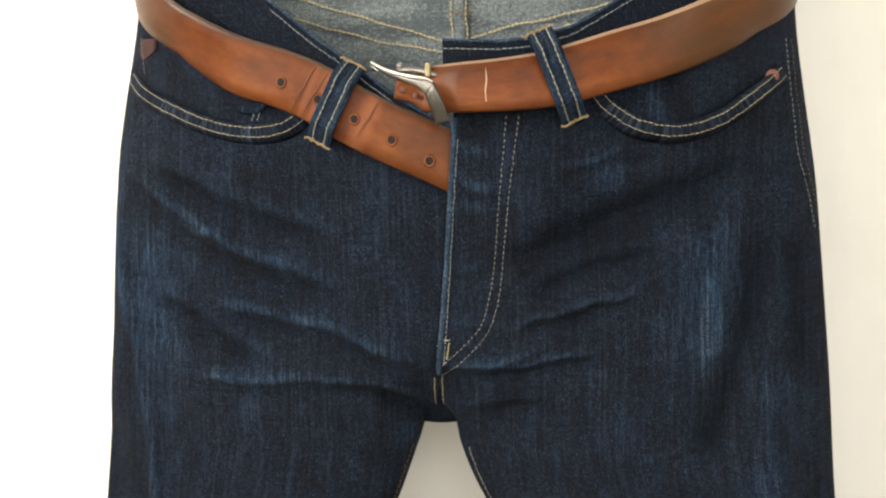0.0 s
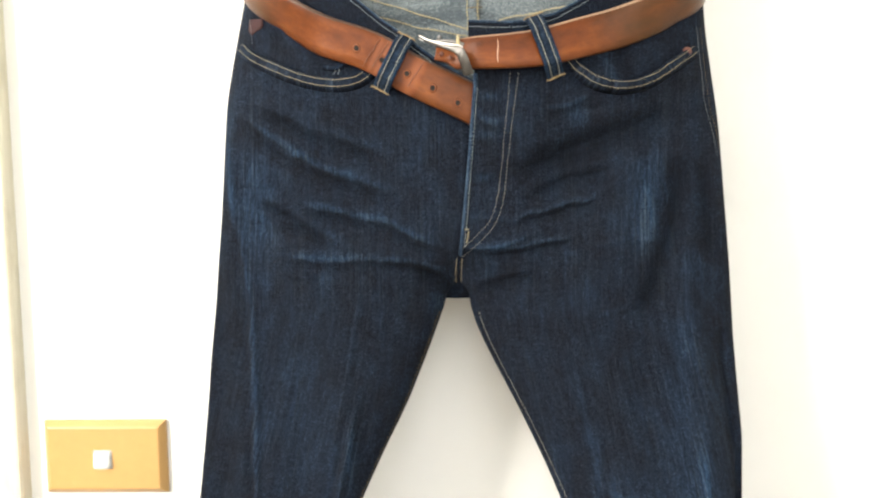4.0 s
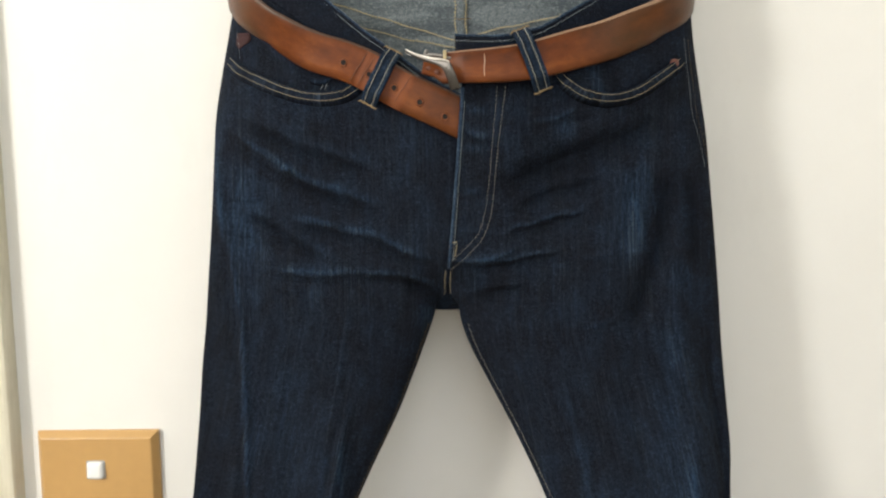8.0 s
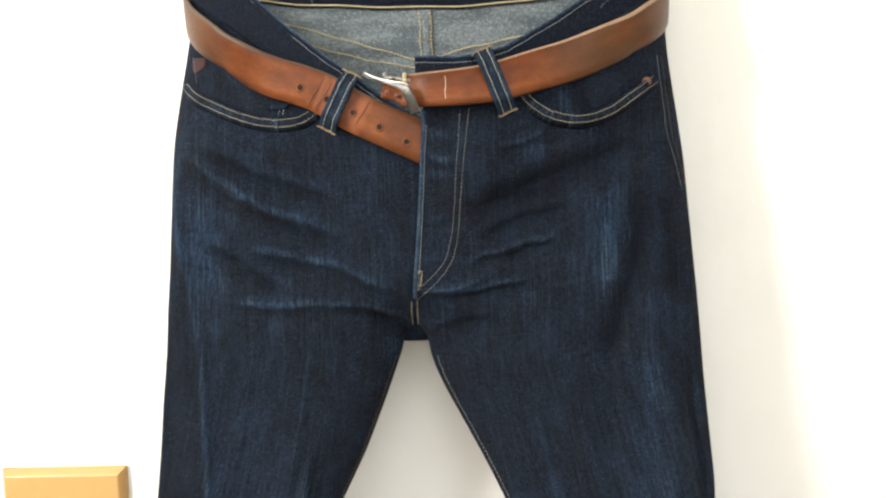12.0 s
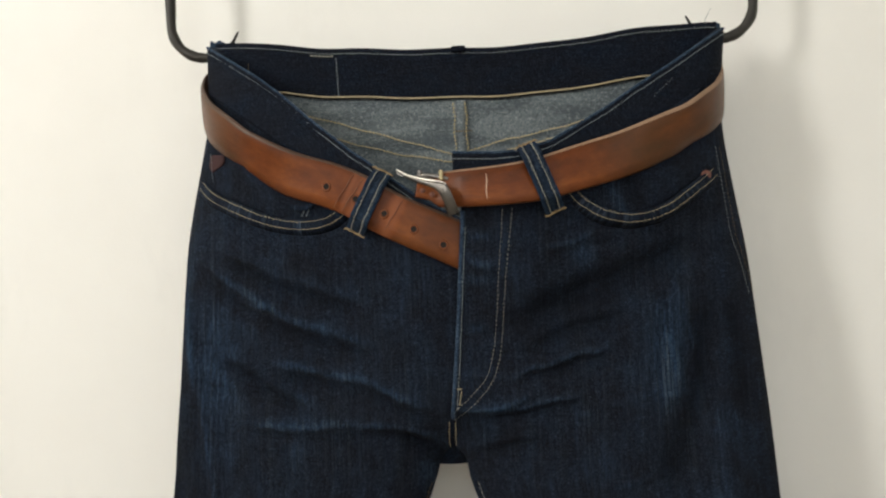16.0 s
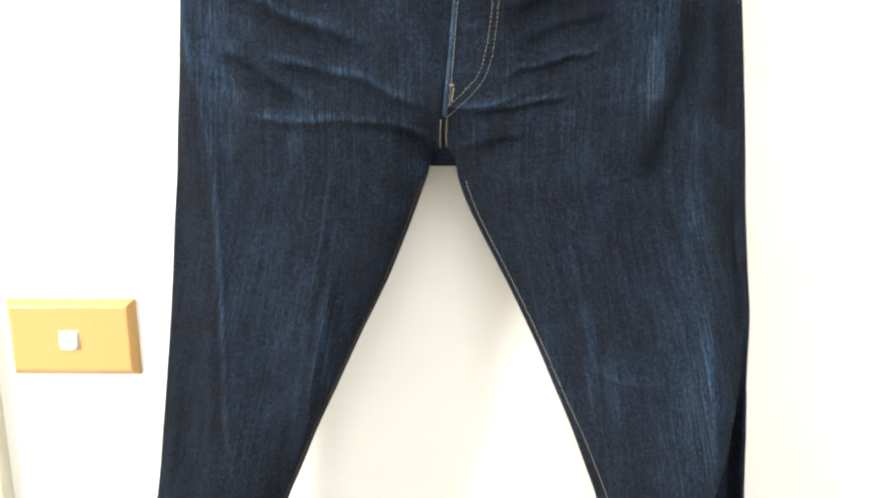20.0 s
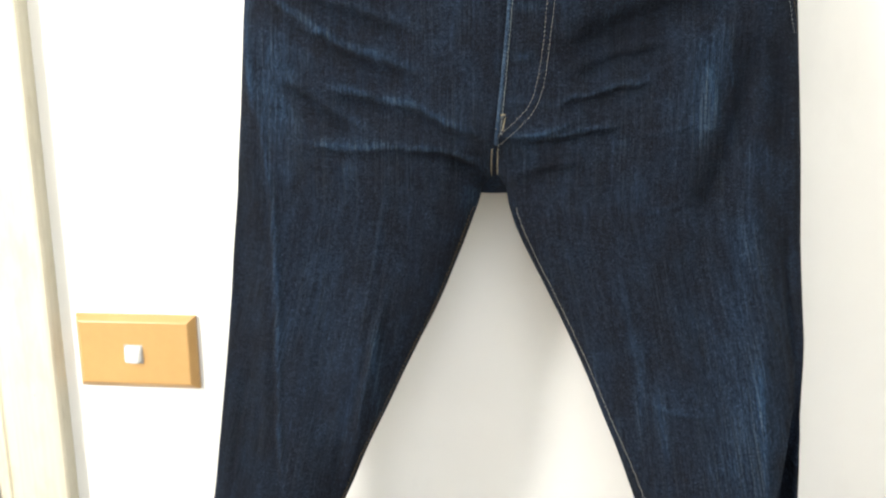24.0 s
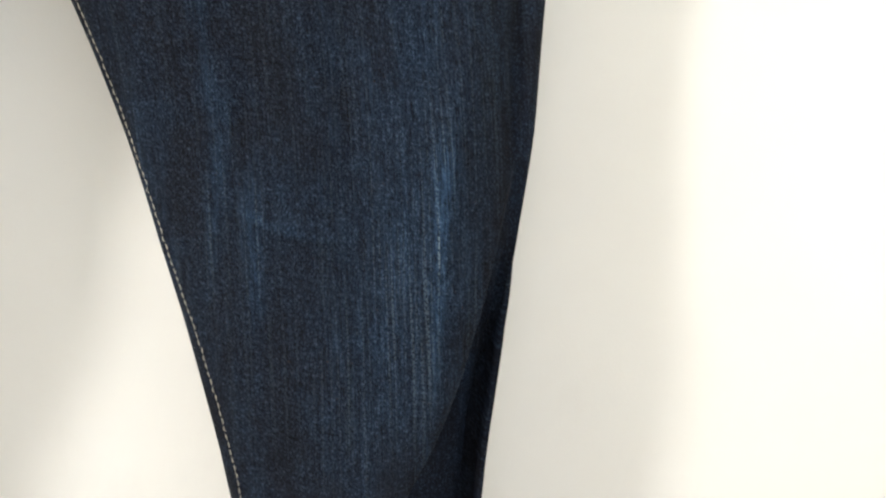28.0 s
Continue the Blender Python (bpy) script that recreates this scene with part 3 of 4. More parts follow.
for sx, x_lo, x_hi, slope, count in ((1, 0.165, 0.315, -0.42, 26), (-1, 0.545, 0.385, -0.36, 24)):
    for _ in range(count):  # small creases running from the hips towards the crotch
        cx, cz, ln = rng.uniform(min(x_lo, x_hi), max(x_lo, x_hi)), rng.uniform(1.285, 1.445), rng.uniform(0.018, 0.06)
        k = slope + rng.normal(0, 0.14) + 0.35 * (1.44 - cz) / 0.16 * 0.9
        FOLDS.append((cx - sx * ln / 2, cz - k * ln / 2, cx + sx * ln / 2, cz + k * ln / 2, rng.uniform(0.0022, 0.0048), rng.normal(0.0001, 0.00085)))
for x_lo, x_hi, lean, count in ((0.14, 0.30, -0.12, 16), (0.42, 0.585, 0.12, 20)):
    for _ in range(count):  # long soft creases down the legs
        cx, cz, ln = rng.uniform(x_lo, x_hi), rng.uniform(1.0, 1.25), rng.uniform(0.05, 0.14)
        k = lean + rng.normal(0, 0.08)
        FOLDS.append((cx - k * ln / 2, cz + ln / 2, cx + k * ln / 2, cz - ln / 2, rng.uniform(0.004, 0.010), rng.normal(0.0, 0.0010)))


def segment_dist(x, z, f):
    x0, z0, x1, z1 = f[:4]
    dx, dz = x1 - x0, z1 - z0
    t = np.clip(((x - x0) * dx + (z - z0) * dz) / (dx * dx + dz * dz), 0, 1)
    bow = 0.08 * math.hypot(dx, dz) * 4 * t * (1 - t)
    return np.hypot(x - x0 - t * dx, z - z0 - t * dz + bow * (abs(dx) > abs(dz))), t


def along(x, z, line):
    """Signed distance to a bent line (positive to the left of its run) and a taper towards its ends."""
    best = np.full(np.shape(x), 9.0)
    sign, run = np.zeros(np.shape(x)), np.zeros(np.shape(x))
    knots = np.concatenate([[0], np.cumsum([math.dist(p, q) for p, q in zip(line, line[1:])])])
    for k, ((x0, z0), (x1, z1)) in enumerate(zip(line, line[1:])):
        dx, dz = x1 - x0, z1 - z0
        t = np.clip(((x - x0) * dx + (z - z0) * dz) / (dx * dx + dz * dz), 0, 1)
        d = np.hypot(x - x0 - t * dx, z - z0 - t * dz)
        near = d < best
        best = np.where(near, d, best)
        sign = np.where(near, np.where(dx * (z - z0) - dz * (x - x0) >= 0, 1.0, -1.0), sign)
        run = np.where(near, (knots[k] + t * (knots[k + 1] - knots[k])) / knots[-1], run)
    return best * sign, smooth_step(np.minimum(run, 1 - run) / 0.22 + 0.12)


def crease_fields(x, z):
    """Height of the whiskers and pressed lines, with their rubbing and painted valley shade."""
    h, w = np.zeros(np.shape(x)), np.zeros(np.shape(x))
    for line, half, ridge, valley, rub in WHISKERS_L + WHISKERS_R + LINES:
        d, taper = along(x, z, line)
        d = d + 0.0008 * np.sin(160 * x + 90 * z) + 0.0005 * np.sin(410 * x - 230 * z)
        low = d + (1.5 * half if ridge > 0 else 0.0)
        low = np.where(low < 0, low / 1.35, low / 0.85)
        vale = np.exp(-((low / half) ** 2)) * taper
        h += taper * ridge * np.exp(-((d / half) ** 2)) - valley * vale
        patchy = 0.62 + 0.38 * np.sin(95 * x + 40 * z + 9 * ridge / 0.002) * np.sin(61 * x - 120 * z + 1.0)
        # valleys lose tone here: fold shade in the colour, besides kept dye
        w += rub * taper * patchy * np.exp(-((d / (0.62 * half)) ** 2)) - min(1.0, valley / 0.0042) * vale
    return h, w


def relief(x, z):
    h = crease_fields(x, z)[0]
    for f in FOLDS:
        d, t = segment_dist(x, z, f)
        h += 1.7 * f[5] * np.exp(-((d / (0.85 * f[4])) ** 2)) * (0.35 + 0.65 * np.sin(math.pi * np.clip(0.08 + 0.84 * t, 0, 1)))
    h += 0.0011 * np.sin(31 * x + 9 * z) * np.sin(23 * z - 6 * x) + 0.0007 * np.sin(70 * x + 40 * z + 2 * np.sin(30 * z))
    return h


def wear_shade_at(x, z):
    w = crease_fields(x, z)[1]
    for f in FOLDS:
        if f[5] > 0.0004 and f[4] < 0.0105:
            d, t = segment_dist(x, z, f)
            w += min(0.9, f[5] * 380) * np.exp(-((d / (0.42 * f[4])) ** 2)) * np.sin(math.pi * np.clip(t, 0.02, 0.98))
    for x0, z0, a, b, s in FADES:
        w += s * np.exp(-(((x - x0) / a) ** 2) - ((z - z0) / b) ** 2)
    # beside the pressed line the side of the left leg is darkened in the colour
    pressed = np.interp(z, [1.028, 1.166, 1.2665, 1.362], [0.190, 0.183, 0.178, 0.166])
    w -= 0.45 * smooth_step((pressed - x) / 0.008) * smooth_step((1.40 - z) / 0.05) * (x < 0.25)
    return np.clip(w, -1, 1)


def front_depth(side, x, z):
    """How far out the front of the jeans lies at x, z."""
    xo, xi, a = outer(side, z), inner(side, z), span(z)
    t = np.clip((x - xo) / (xi - xo), 0, 1)
    u = np.arccos(np.clip(1 - t * (1 - np.cos(a)), -1, 1)) / a
    s = np.clip(np.sin(a * u), 0, 1)
    d = np.interp(z, [0.5, 0.95, 1.27, 1.45, 1.52, 1.60], [0.045, 0.040, 0.039, 0.044, 0.046, 0.034])
    y = mid_depth(side, z) + twist(side, x, z) - (d + hip_in(z)) * s**0.72 - relief(x, z) * np.clip(s * 2.2, 0, 1)
    # the knees break: below them the cloth behind shows past a standing edge
    right_edge = np.interp(z, [0.80, 0.95, 1.005, 1.030, 1.060, 1.085, 1.108, 1.135, 1.16, 1.19], [0.47, 0.530, 0.5555, 0.5660, 0.5745, 0.5785, 0.5815, 0.5850, 0.5885, 0.592])
    step_r = np.where(side > 0, 1.0, 0.0) * smooth_step((x - right_edge) / 0.004) * smooth_step((1.17 - z) / 0.15)
    curl = np.where(side > 0, 1.0, 0.0) * np.exp(-np.clip(right_edge - x, 0, 1) / 0.007) * smooth_step((1.17 - z) / 0.15)
    left_edge = np.interp(z, [0.80, 0.95, 1.004], [0.165, 0.199, 0.223])
    step_l = np.where(side < 0, 1.0, 0.0) * smooth_step((x - left_edge) / 0.004) * smooth_step((1.008 - z) / 0.03)
    inseam = np.where(side > 0, 1.0, 0.0) * smooth_step((bent(IN_R, z) + 0.011 - x) / 0.003) * smooth_step((0.995 - z) / 0.02)
    return y + (0.036 * step_r + 0.006 * curl + 0.018 * step_l + 0.006 * inseam) * np.clip(s * 3, 0, 1)


def back_depth(side, x, z):
    xo, xi, a = outer(side, z), inner(side, z), span(z)
    t = np.clip((x - xo) / (xi - xo), 0, 1)
    u = np.arccos(np.clip(1 - t * (1 - np.cos(a)), -1, 1)) / a
    d = np.interp(z, [0.5, 1.25, 1.42, 1.53, 1.60], [0.042, 0.045, 0.050, 0.030, 0.018])
    return mid_depth(side, z) + twist(side, x, z) + (d - hip_in(z)) * np.clip(np.sin(a * u), 0, 1) ** 0.75


def flap(x, z):
    """How far the fly flap stands over the other front; the belt's tail lies beneath."""
    return (0.0035 + 0.0045 * smooth_step((z - 1.375) / 0.05)) * smooth_step((z - 1.30) / 0.03) * smooth_step((0.47 - x) / 0.07)


def side_of(x, z):
    return np.where(x < np.where(z > 1.276, fly_x(z), 0.355), -1, 1)


def on_front(x, z, lift=0.0):
    x, z = np.asarray(x, float), np.asarray(z, float)
    return np.stack([x, front_depth(side_of(x, z), x, z) - lift, z], -1)


def top_left(x):
    return np.interp(x, [0.172, 0.225, 0.243, 0.260, 0.277, 0.293, 0.312, 0.322, 0.339, 0.368, 0.40], [1.599, 1.562, 1.5476, 1.5315, 1.517, 1.5034, 1.4899, 1.482, 1.469, 1.4521, 1.437])


def top_right(x):
    return np.interp(x, [0.36, 0.3945, 0.410, 0.4334, 0.453, 0.473, 0.494, 0.5246, 0.575], [1.4978, 1.4959, 1.4969, 1.5032, 1.5142, 1.5255, 1.5396, 1.5584, 1.592])


def back_top(x):
    knots = [0.172, 0.193, 0.222, 0.268, 0.312, 0.366, 0.399, 0.442, 0.477, 0.507, 0.538, 0.561, 0.578]
    tops = [1.6025, 1.6022, 1.5978, 1.5917, 1.5887, 1.586, 1.5858, 1.5868, 1.591, 1.5944, 1.5968, 1.5979, 1.597]
    return sum(np.interp(x + d, knots, tops) for d in (-0.012, -0.006, 0.0, 0.006, 0.012)) / 5 + 0.0005 * np.sin(90 * x)


JEANS = thing("jeans", (0.37, Y_MID, Z_HEM), "dark indigo denim jeans with tan stitching, hung on iron hooks", "jeans")


def panel(name, side, front, label=""):
    rows, cols = (470, 120) if front else (150, 30)
    us = np.linspace(0, 1, cols)
    v = np.linspace(0, 1, rows)
    if front:
        v = np.concatenate([np.linspace(0, 0.36, 56)[:-1], np.linspace(0.36, 1, rows - 55)])
    U, Vv = np.meshgrid(us, v)
    z = Z_HEM + (1.5 - Z_HEM) * Vv
    for _ in range(3):  # the top edge follows the drooping waist
        xo, xi, a = outer(side, z), inner(side, z), span(z)
        s = (1 - np.cos(a * U)) / (1 - np.cos(a))
        x = xo + (xi - xo) * s
        top = (top_left(x) if side < 0 else top_right(x)) if front else back_top(x)
        z = Z_HEM + (top - Z_HEM) * Vv
    xo, xi, a = outer(side, z), inner(side, z), span(z)
    x = xo + (xi - xo) * (1 - np.cos(a * U)) / (1 - np.cos(a))
    y = front_depth(side, x, z) if front else back_depth(side, x, z)
    if front and side > 0:  # the fly flap lies over the other front
        y = y - flap(x, z)
    P = np.stack([x, y, z], -1)
    if front == (side > 0):
        P2, x2, z2, U2 = P[:, ::-1], x[:, ::-1], z[:, ::-1], U[:, ::-1]
    else:
        P2, x2, z2, U2 = P, x, z, U
    V, F = sheet_solid(P2, 0.0013)
    low = np.minimum(z2, 1.27)
    lean = 0.75 * ((outer(side, low) + (bent(IN_L, low) if side < 0 else bent(IN_R, low))) / 2 - (0.2415 if side < 0 else 0.4785))
    uv = np.stack([x2 - lean + 0.4 * (side + 1) + (0 if front else 3.1), z2], -1).reshape(-1, 2)
    w = wear_shade_at(x2, z2) if front else np.zeros_like(x2)
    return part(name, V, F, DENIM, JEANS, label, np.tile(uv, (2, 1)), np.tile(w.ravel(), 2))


panel("front_panel", -1, True)
panel("front_panel", 1, True)
panel("back_panel", -1, False)
panel("back_panel", 1, False)


def strip(name, xs_lo, zs_lo, xs_hi, zs_hi, depth, thick, material, label="", rows=9):
    """A sewn-on strip between two lines, on the surface that depth(x, z) gives."""
    t = np.linspace(0, 1, rows)[:, None]
    x = xs_lo[None] * (1 - t) + xs_hi[None] * t
    z = zs_lo[None] * (1 - t) + zs_hi[None] * t
    P = np.stack([x, depth(x, z), z], -1)
    V, F = sheet_solid(P, thick)
    uv = np.stack([z, x], -1).reshape(-1, 2)
    return part(name, V, F, material, JEANS, label, np.tile(uv, (2, 1)))


def stitches(name, pts, material, gap=0.0031, length=0.0026, r=0.00038, label="", wander=0.0002):
    """A row of separate thread stitches along a line."""
    pts = np.asarray(pts, float)
    seg = np.linalg.norm(np.diff(pts, axis=0), axis=1)
    s = np.concatenate([[0], np.cumsum(seg)])
    V, F = [], []
    r *= 0.68
    rng = np.random.default_rng(int(s[-1] * 1e6) % 99991)
    for c in np.arange(gap / 2, s[-1], gap):
        a = np.array([np.interp(c - length / 2, s, pts[:, i]) for i in range(3)])
        b = np.array([np.interp(c + length / 2, s, pts[:, i]) for i in range(3)])
        m = (a + b) / 2 + np.array([0, -r * 0.9, 0]) + rng.normal(0, wander, 3) * (1, 0.3, 1)
        d = (b - a) / (np.linalg.norm(b - a) + 1e-9)
        w = np.cross(d, (0, 1, 0))
        w /= np.linalg.norm(w) + 1e-9
        k = len(V)
        for q, f in ((a, 0.45), (m, 1.0), (b, 0.45)):
            V += [q + w * r * f, q - np.array([0, r * f * 0.8, 0]), q - w * r * f]
        for o in (0, 3):
            F += [(k + o, k + o + 3, k + o + 4, k + o + 1), (k + o + 1, k + o + 4, k + o + 5, k + o + 2)]
    ob = part(name, V, F, material, JEANS, label)
    return tagged(ob, kind="stuff")


N = 160
# waistband of each front, a second layer along the drooping edge
xs = np.linspace(0.1755, 0.371, N)
strip("waistband", xs, top_left(xs) - 0.037, xs, top_left(xs) + 0.0012, lambda x, z: front_depth(-1, x, z) - 0.0028, 0.0046, DENIM_BAND, "dark front waistband with rubbed top edge", 14)
xs2 = np.linspace(0.3650, 0.5725, N)
strip("waistband", xs2, top_right(xs2) - 0.036, xs2, top_right(xs2) + 0.0012, lambda x, z: front_depth(1, x, z) - flap(x, z) - 0.0025, 0.0046, DENIM_BAND, "dark front waistband with rubbed top edge", 14)
for xx, top, sd, lift in ((xs, top_left, -1, 0.0026), (xs2, top_right, 1, 0.0026)):
    d = front_depth(sd, xx, top(xx)) - (flap(xx, top(xx)) if sd > 0 else 0) - lift
    V, F = tube(np.stack([xx, d + 0.0005, top(xx) + 0.0008], -1), 0.0010, 6)
    part("waistband_edge", V, F, DENIM_EDGE, JEANS, "rubbed pale blue edge", np.stack([np.array(V)[:, 2], np.array(V)[:, 0]], -1))
    stitches("edge_stitching", np.stack([xx, d - 0.0004, top(xx) - 0.0035], -1), THREAD_PALE, label="pale faded stitches")

# inside of the back: pale cloth, the dark band above it, seams
xb = np.linspace(0.178, 0.5705, N)


def inside(x, z):
    return back_depth(side_of(x, z), x, z) - 0.0035


strip("inner_face", xb, np.full(N, 1.36), xb, back_top(xb) - 0.030, inside, 0.0012, DENIM_IN, "pale grey-blue inside of the denim", 40)
strip("inner_waistband", xb, back_top(xb) - 0.0375, xb, back_top(xb) + 0.001, lambda x, z: inside(x, z) - 0.0025, 0.0035, DENIM_BAND, "dark inside of the back waistband", 14)
band_low = np.stack([xb, inside(xb, back_top(xb) - 0.0365) - 0.0028, back_top(xb) - 0.0358], -1)
V, F = tube(band_low, 0.0008, 6)
part("waist_piping", V, F, THREAD, JEANS, "tan chain-stitched piping under the waistband", np.stack([np.array(V)[:, 0], np.array(V)[:, 2]], -1))
stitches("edge_stitching", np.stack([xb, inside(xb, back_top(xb) - 0.003) - 0.0028, back_top(xb) - 0.003], -1), THREAD_PALE)
for dx in (-0.0045, 0.0048):
    zz = np.linspace(back_top(0.371) - 0.04, 1.505, 50)
    stitches("seam_stitching", np.stack([np.full(50, 0.3700 + dx) + 0.0006 * np.sin(zz * 300), inside(np.full(50, 0.371), zz) - 0.0046, zz], -1), THREAD_IN, r=0.0010)
zz = np.linspace(1.36, back_top(0.371) - 0.038, 30)
V, F = tube(np.stack([np.full(30, 0.3715), inside(np.full(30, 0.3715), zz) - 0.0002, zz], -1), 0.0042, 8)
part("back_seam", V, F, DENIM_IN, JEANS, "felled centre back seam", np.stack([np.array(V)[:, 0], np.array(V)[:, 2]], -1))
zz = np.full(8, back_top(0.371) - 0.062)
xx = np.linspace(0.3645, 0.3795, 8)
stitches("bar_tack", np.stack([xx, inside(xx, zz) - 0.0045, zz], -1), THREAD_DARK, gap=0.0016, length=0.0022, r=0.0007)
for line in ([(0.225, 1.5495), (0.263, 1.5384), (0.308, 1.5244), (0.352, 1.5109), (0.3665, 1.5065)], [(0.235, 1.534), (0.271, 1.5232), (0.321, 1.5091), (0.352, 1.5035), (0.367, 1.5005)],
             [(0.3765, 1.5092), (0.397, 1.5149), (0.424, 1.5196), (0.455, 1.5258), (0.49, 1.536)], [(0.3765, 1.5030), (0.397, 1.5062), (0.424, 1.512), (0.455, 1.519)]):
    c = curve(line, 70)
    stitches("yoke_stitching", np.stack([c[:, 0], inside(c[:, 0], c[:, 1]) - 0.0022, c[:, 1] + 0.0004 * np.sin(190 * c[:, 0])], -1), THREAD_IN, r=0.00105, gap=0.0029)
xx = np.full(40, 0.2755)
zz = np.linspace(back_top(0.2755) - 0.036, back_top(0.2755) - 0.004, 40)
stitches("label_stitching", np.stack([xx, inside(xx, zz) - 0.0028, zz], -1), THREAD_PALE)
xx = np.full(40, 0.205)
stitches("label_stitching", np.stack([xx, inside(xx, zz) - 0.0028, zz], -1), THREAD_DARK)

for x0, x1, drop in ((0.255, 0.2750, 0.0050),):
    xx = np.linspace(x0, x1, 12)
    stitches("label_stitching", np.stack([xx, inside(xx, back_top(xx) - drop) - 0.0030, back_top(xx) - drop], -1), THREAD_LOOP, r=0.0008)
c = curve([(0.508, 1.534), (0.516, 1.541), (0.524, 1.548)], 20)
stitches("waistband_stitching", np.stack([c[:, 0], front_depth(1, c[:, 0], c[:, 1]) - 0.0032, c[:, 1]], -1), THREAD_PALE, r=0.00028, gap=0.0034, length=0.0016)
bm = box(0.3655, 0.3765, -0.0735, -0.066, 1.5835, 1.5882, 0.0012)
from_bm("back_loop_top", bm, DENIM_BAND, JEANS, "folded top of the back belt loop", smooth=True)

# fly: double-stitched curve, rubbed edge, bar tack, crotch seam


def lay(points, n, lift=0.0004):
    c = curve(points, n)
    p = on_front(c[:, 0], c[:, 1], lift)
    p[:, 1] -= flap(c[:, 0], c[:, 1]) * (c[:, 0] > fly_x(c[:, 1]) - 0.001)
    return p


for line in ([(0.398, 1.459), (0.3956, 1.433), (0.3929, 1.406), (0.391, 1.382), (0.3875, 1.359), (0.3819, 1.3415), (0.3697, 1.3277), (0.3582, 1.3175)],
             [(0.405, 1.459), (0.400, 1.425), (0.3962, 1.390), (0.3934, 1.363), (0.3877, 1.3415), (0.3755, 1.3256), (0.3578, 1.3094)]):
    stitches("fly_stitching", lay(line, 120), THREAD_FLY, r=0.00033, gap=0.0031, length=0.0019, wander=0.0002)
stitches("fly_stitching", lay([(0.3721, 1.4473), (0.3691, 1.4143), (0.3663, 1.3791), (0.3637, 1.3477), (0.3605, 1.318)], 80), THREAD_PALE, r=0.00036)
zf = np.linspace(1.312, 1.458, 90)
V, F = tube(np.stack([fly_x(zf) + 0.0006, on_front(fly_x(zf) + 0.002, zf)[:, 1] - flap(fly_x(zf), zf) - 0.0001, zf], -1), 0.0016, 8)
part("fly_edge", V, F, DENIM_EDGE, JEANS, "rubbed pale blue edge of the fly", np.stack([np.array(V)[:, 0], np.array(V)[:, 2]], -1))
stitches("bar_tack", lay([(0.3585, 1.334), (0.3645, 1.3345)], 10), THREAD, gap=0.0012, length=0.002, r=0.0007)
stitches("bar_tack", lay([(0.3585, 1.332), (0.3575, 1.316)], 12), THREAD, gap=0.0022, length=0.002, r=0.0006)
stitches("bar_tack", lay([(0.3645, 1.333), (0.3625, 1.322)], 12), THREAD, gap=0.0022, length=0.002, r=0.0006)
for dx in (0.0, 0.0045):
    stitches("crotch_stitching", lay([(0.3545 + dx, 1.309), (0.3535 + dx, 1.296), (0.3535 + dx, 1.283)], 30), THREAD, r=0.0005)
zz = np.linspace(1.271, 1.300, 24)
P = np.stack([np.stack([np.full(24, x), np.full(24, -0.0815 - 0.003 * (1 - ((x - 0.3555) / 0.012) ** 2)) - 0.75 * np.clip(zz - 1.272, 0, 1), zz], -1) for x in np.linspace(0.3445, 0.3665, 12)], 1)
V, F = sheet_solid(P, 0.003)
part("crotch_gusset", V, F, DENIM_BAND, JEANS, "dark seam allowance at the crotch", np.tile(P[:, :, [0, 2]].reshape(-1, 2), (2, 1)))
# inseams and outseams
for sd, table, off, mat, z0 in ((1, IN_R, 0.006, THREAD_FLY, 0.55), (-1, IN_L, -0.0028, THREAD_DARK, 0.55)):
    zz = np.linspace(1.262, z0, 300)
    xx = bent(table, zz) + off + (0.0028 * smooth_step((1.12 - zz) / 0.1) if sd > 0 else 0)
    stitches("inseam_stitching", np.stack([xx, front_depth(sd, xx, zz) - 0.0006, zz], -1), mat, r=0.0004, gap=0.0034, length=0.0026)
for dx, mat in ((0.0, THREAD_PALE), (0.0045, THREAD_DARK)):
    c = curve([(0.5565, 1.500), (0.558, 1.4846), (0.5602, 1.4598), (0.5625, 1.4353), (0.5690, 1.4150), (0.5745, 1.392)], 70)
    stitches("outseam_stitching", on_front(c[:, 0] + dx, c[:, 1], 0.0006), mat, r=0.00028, length=0.0020)


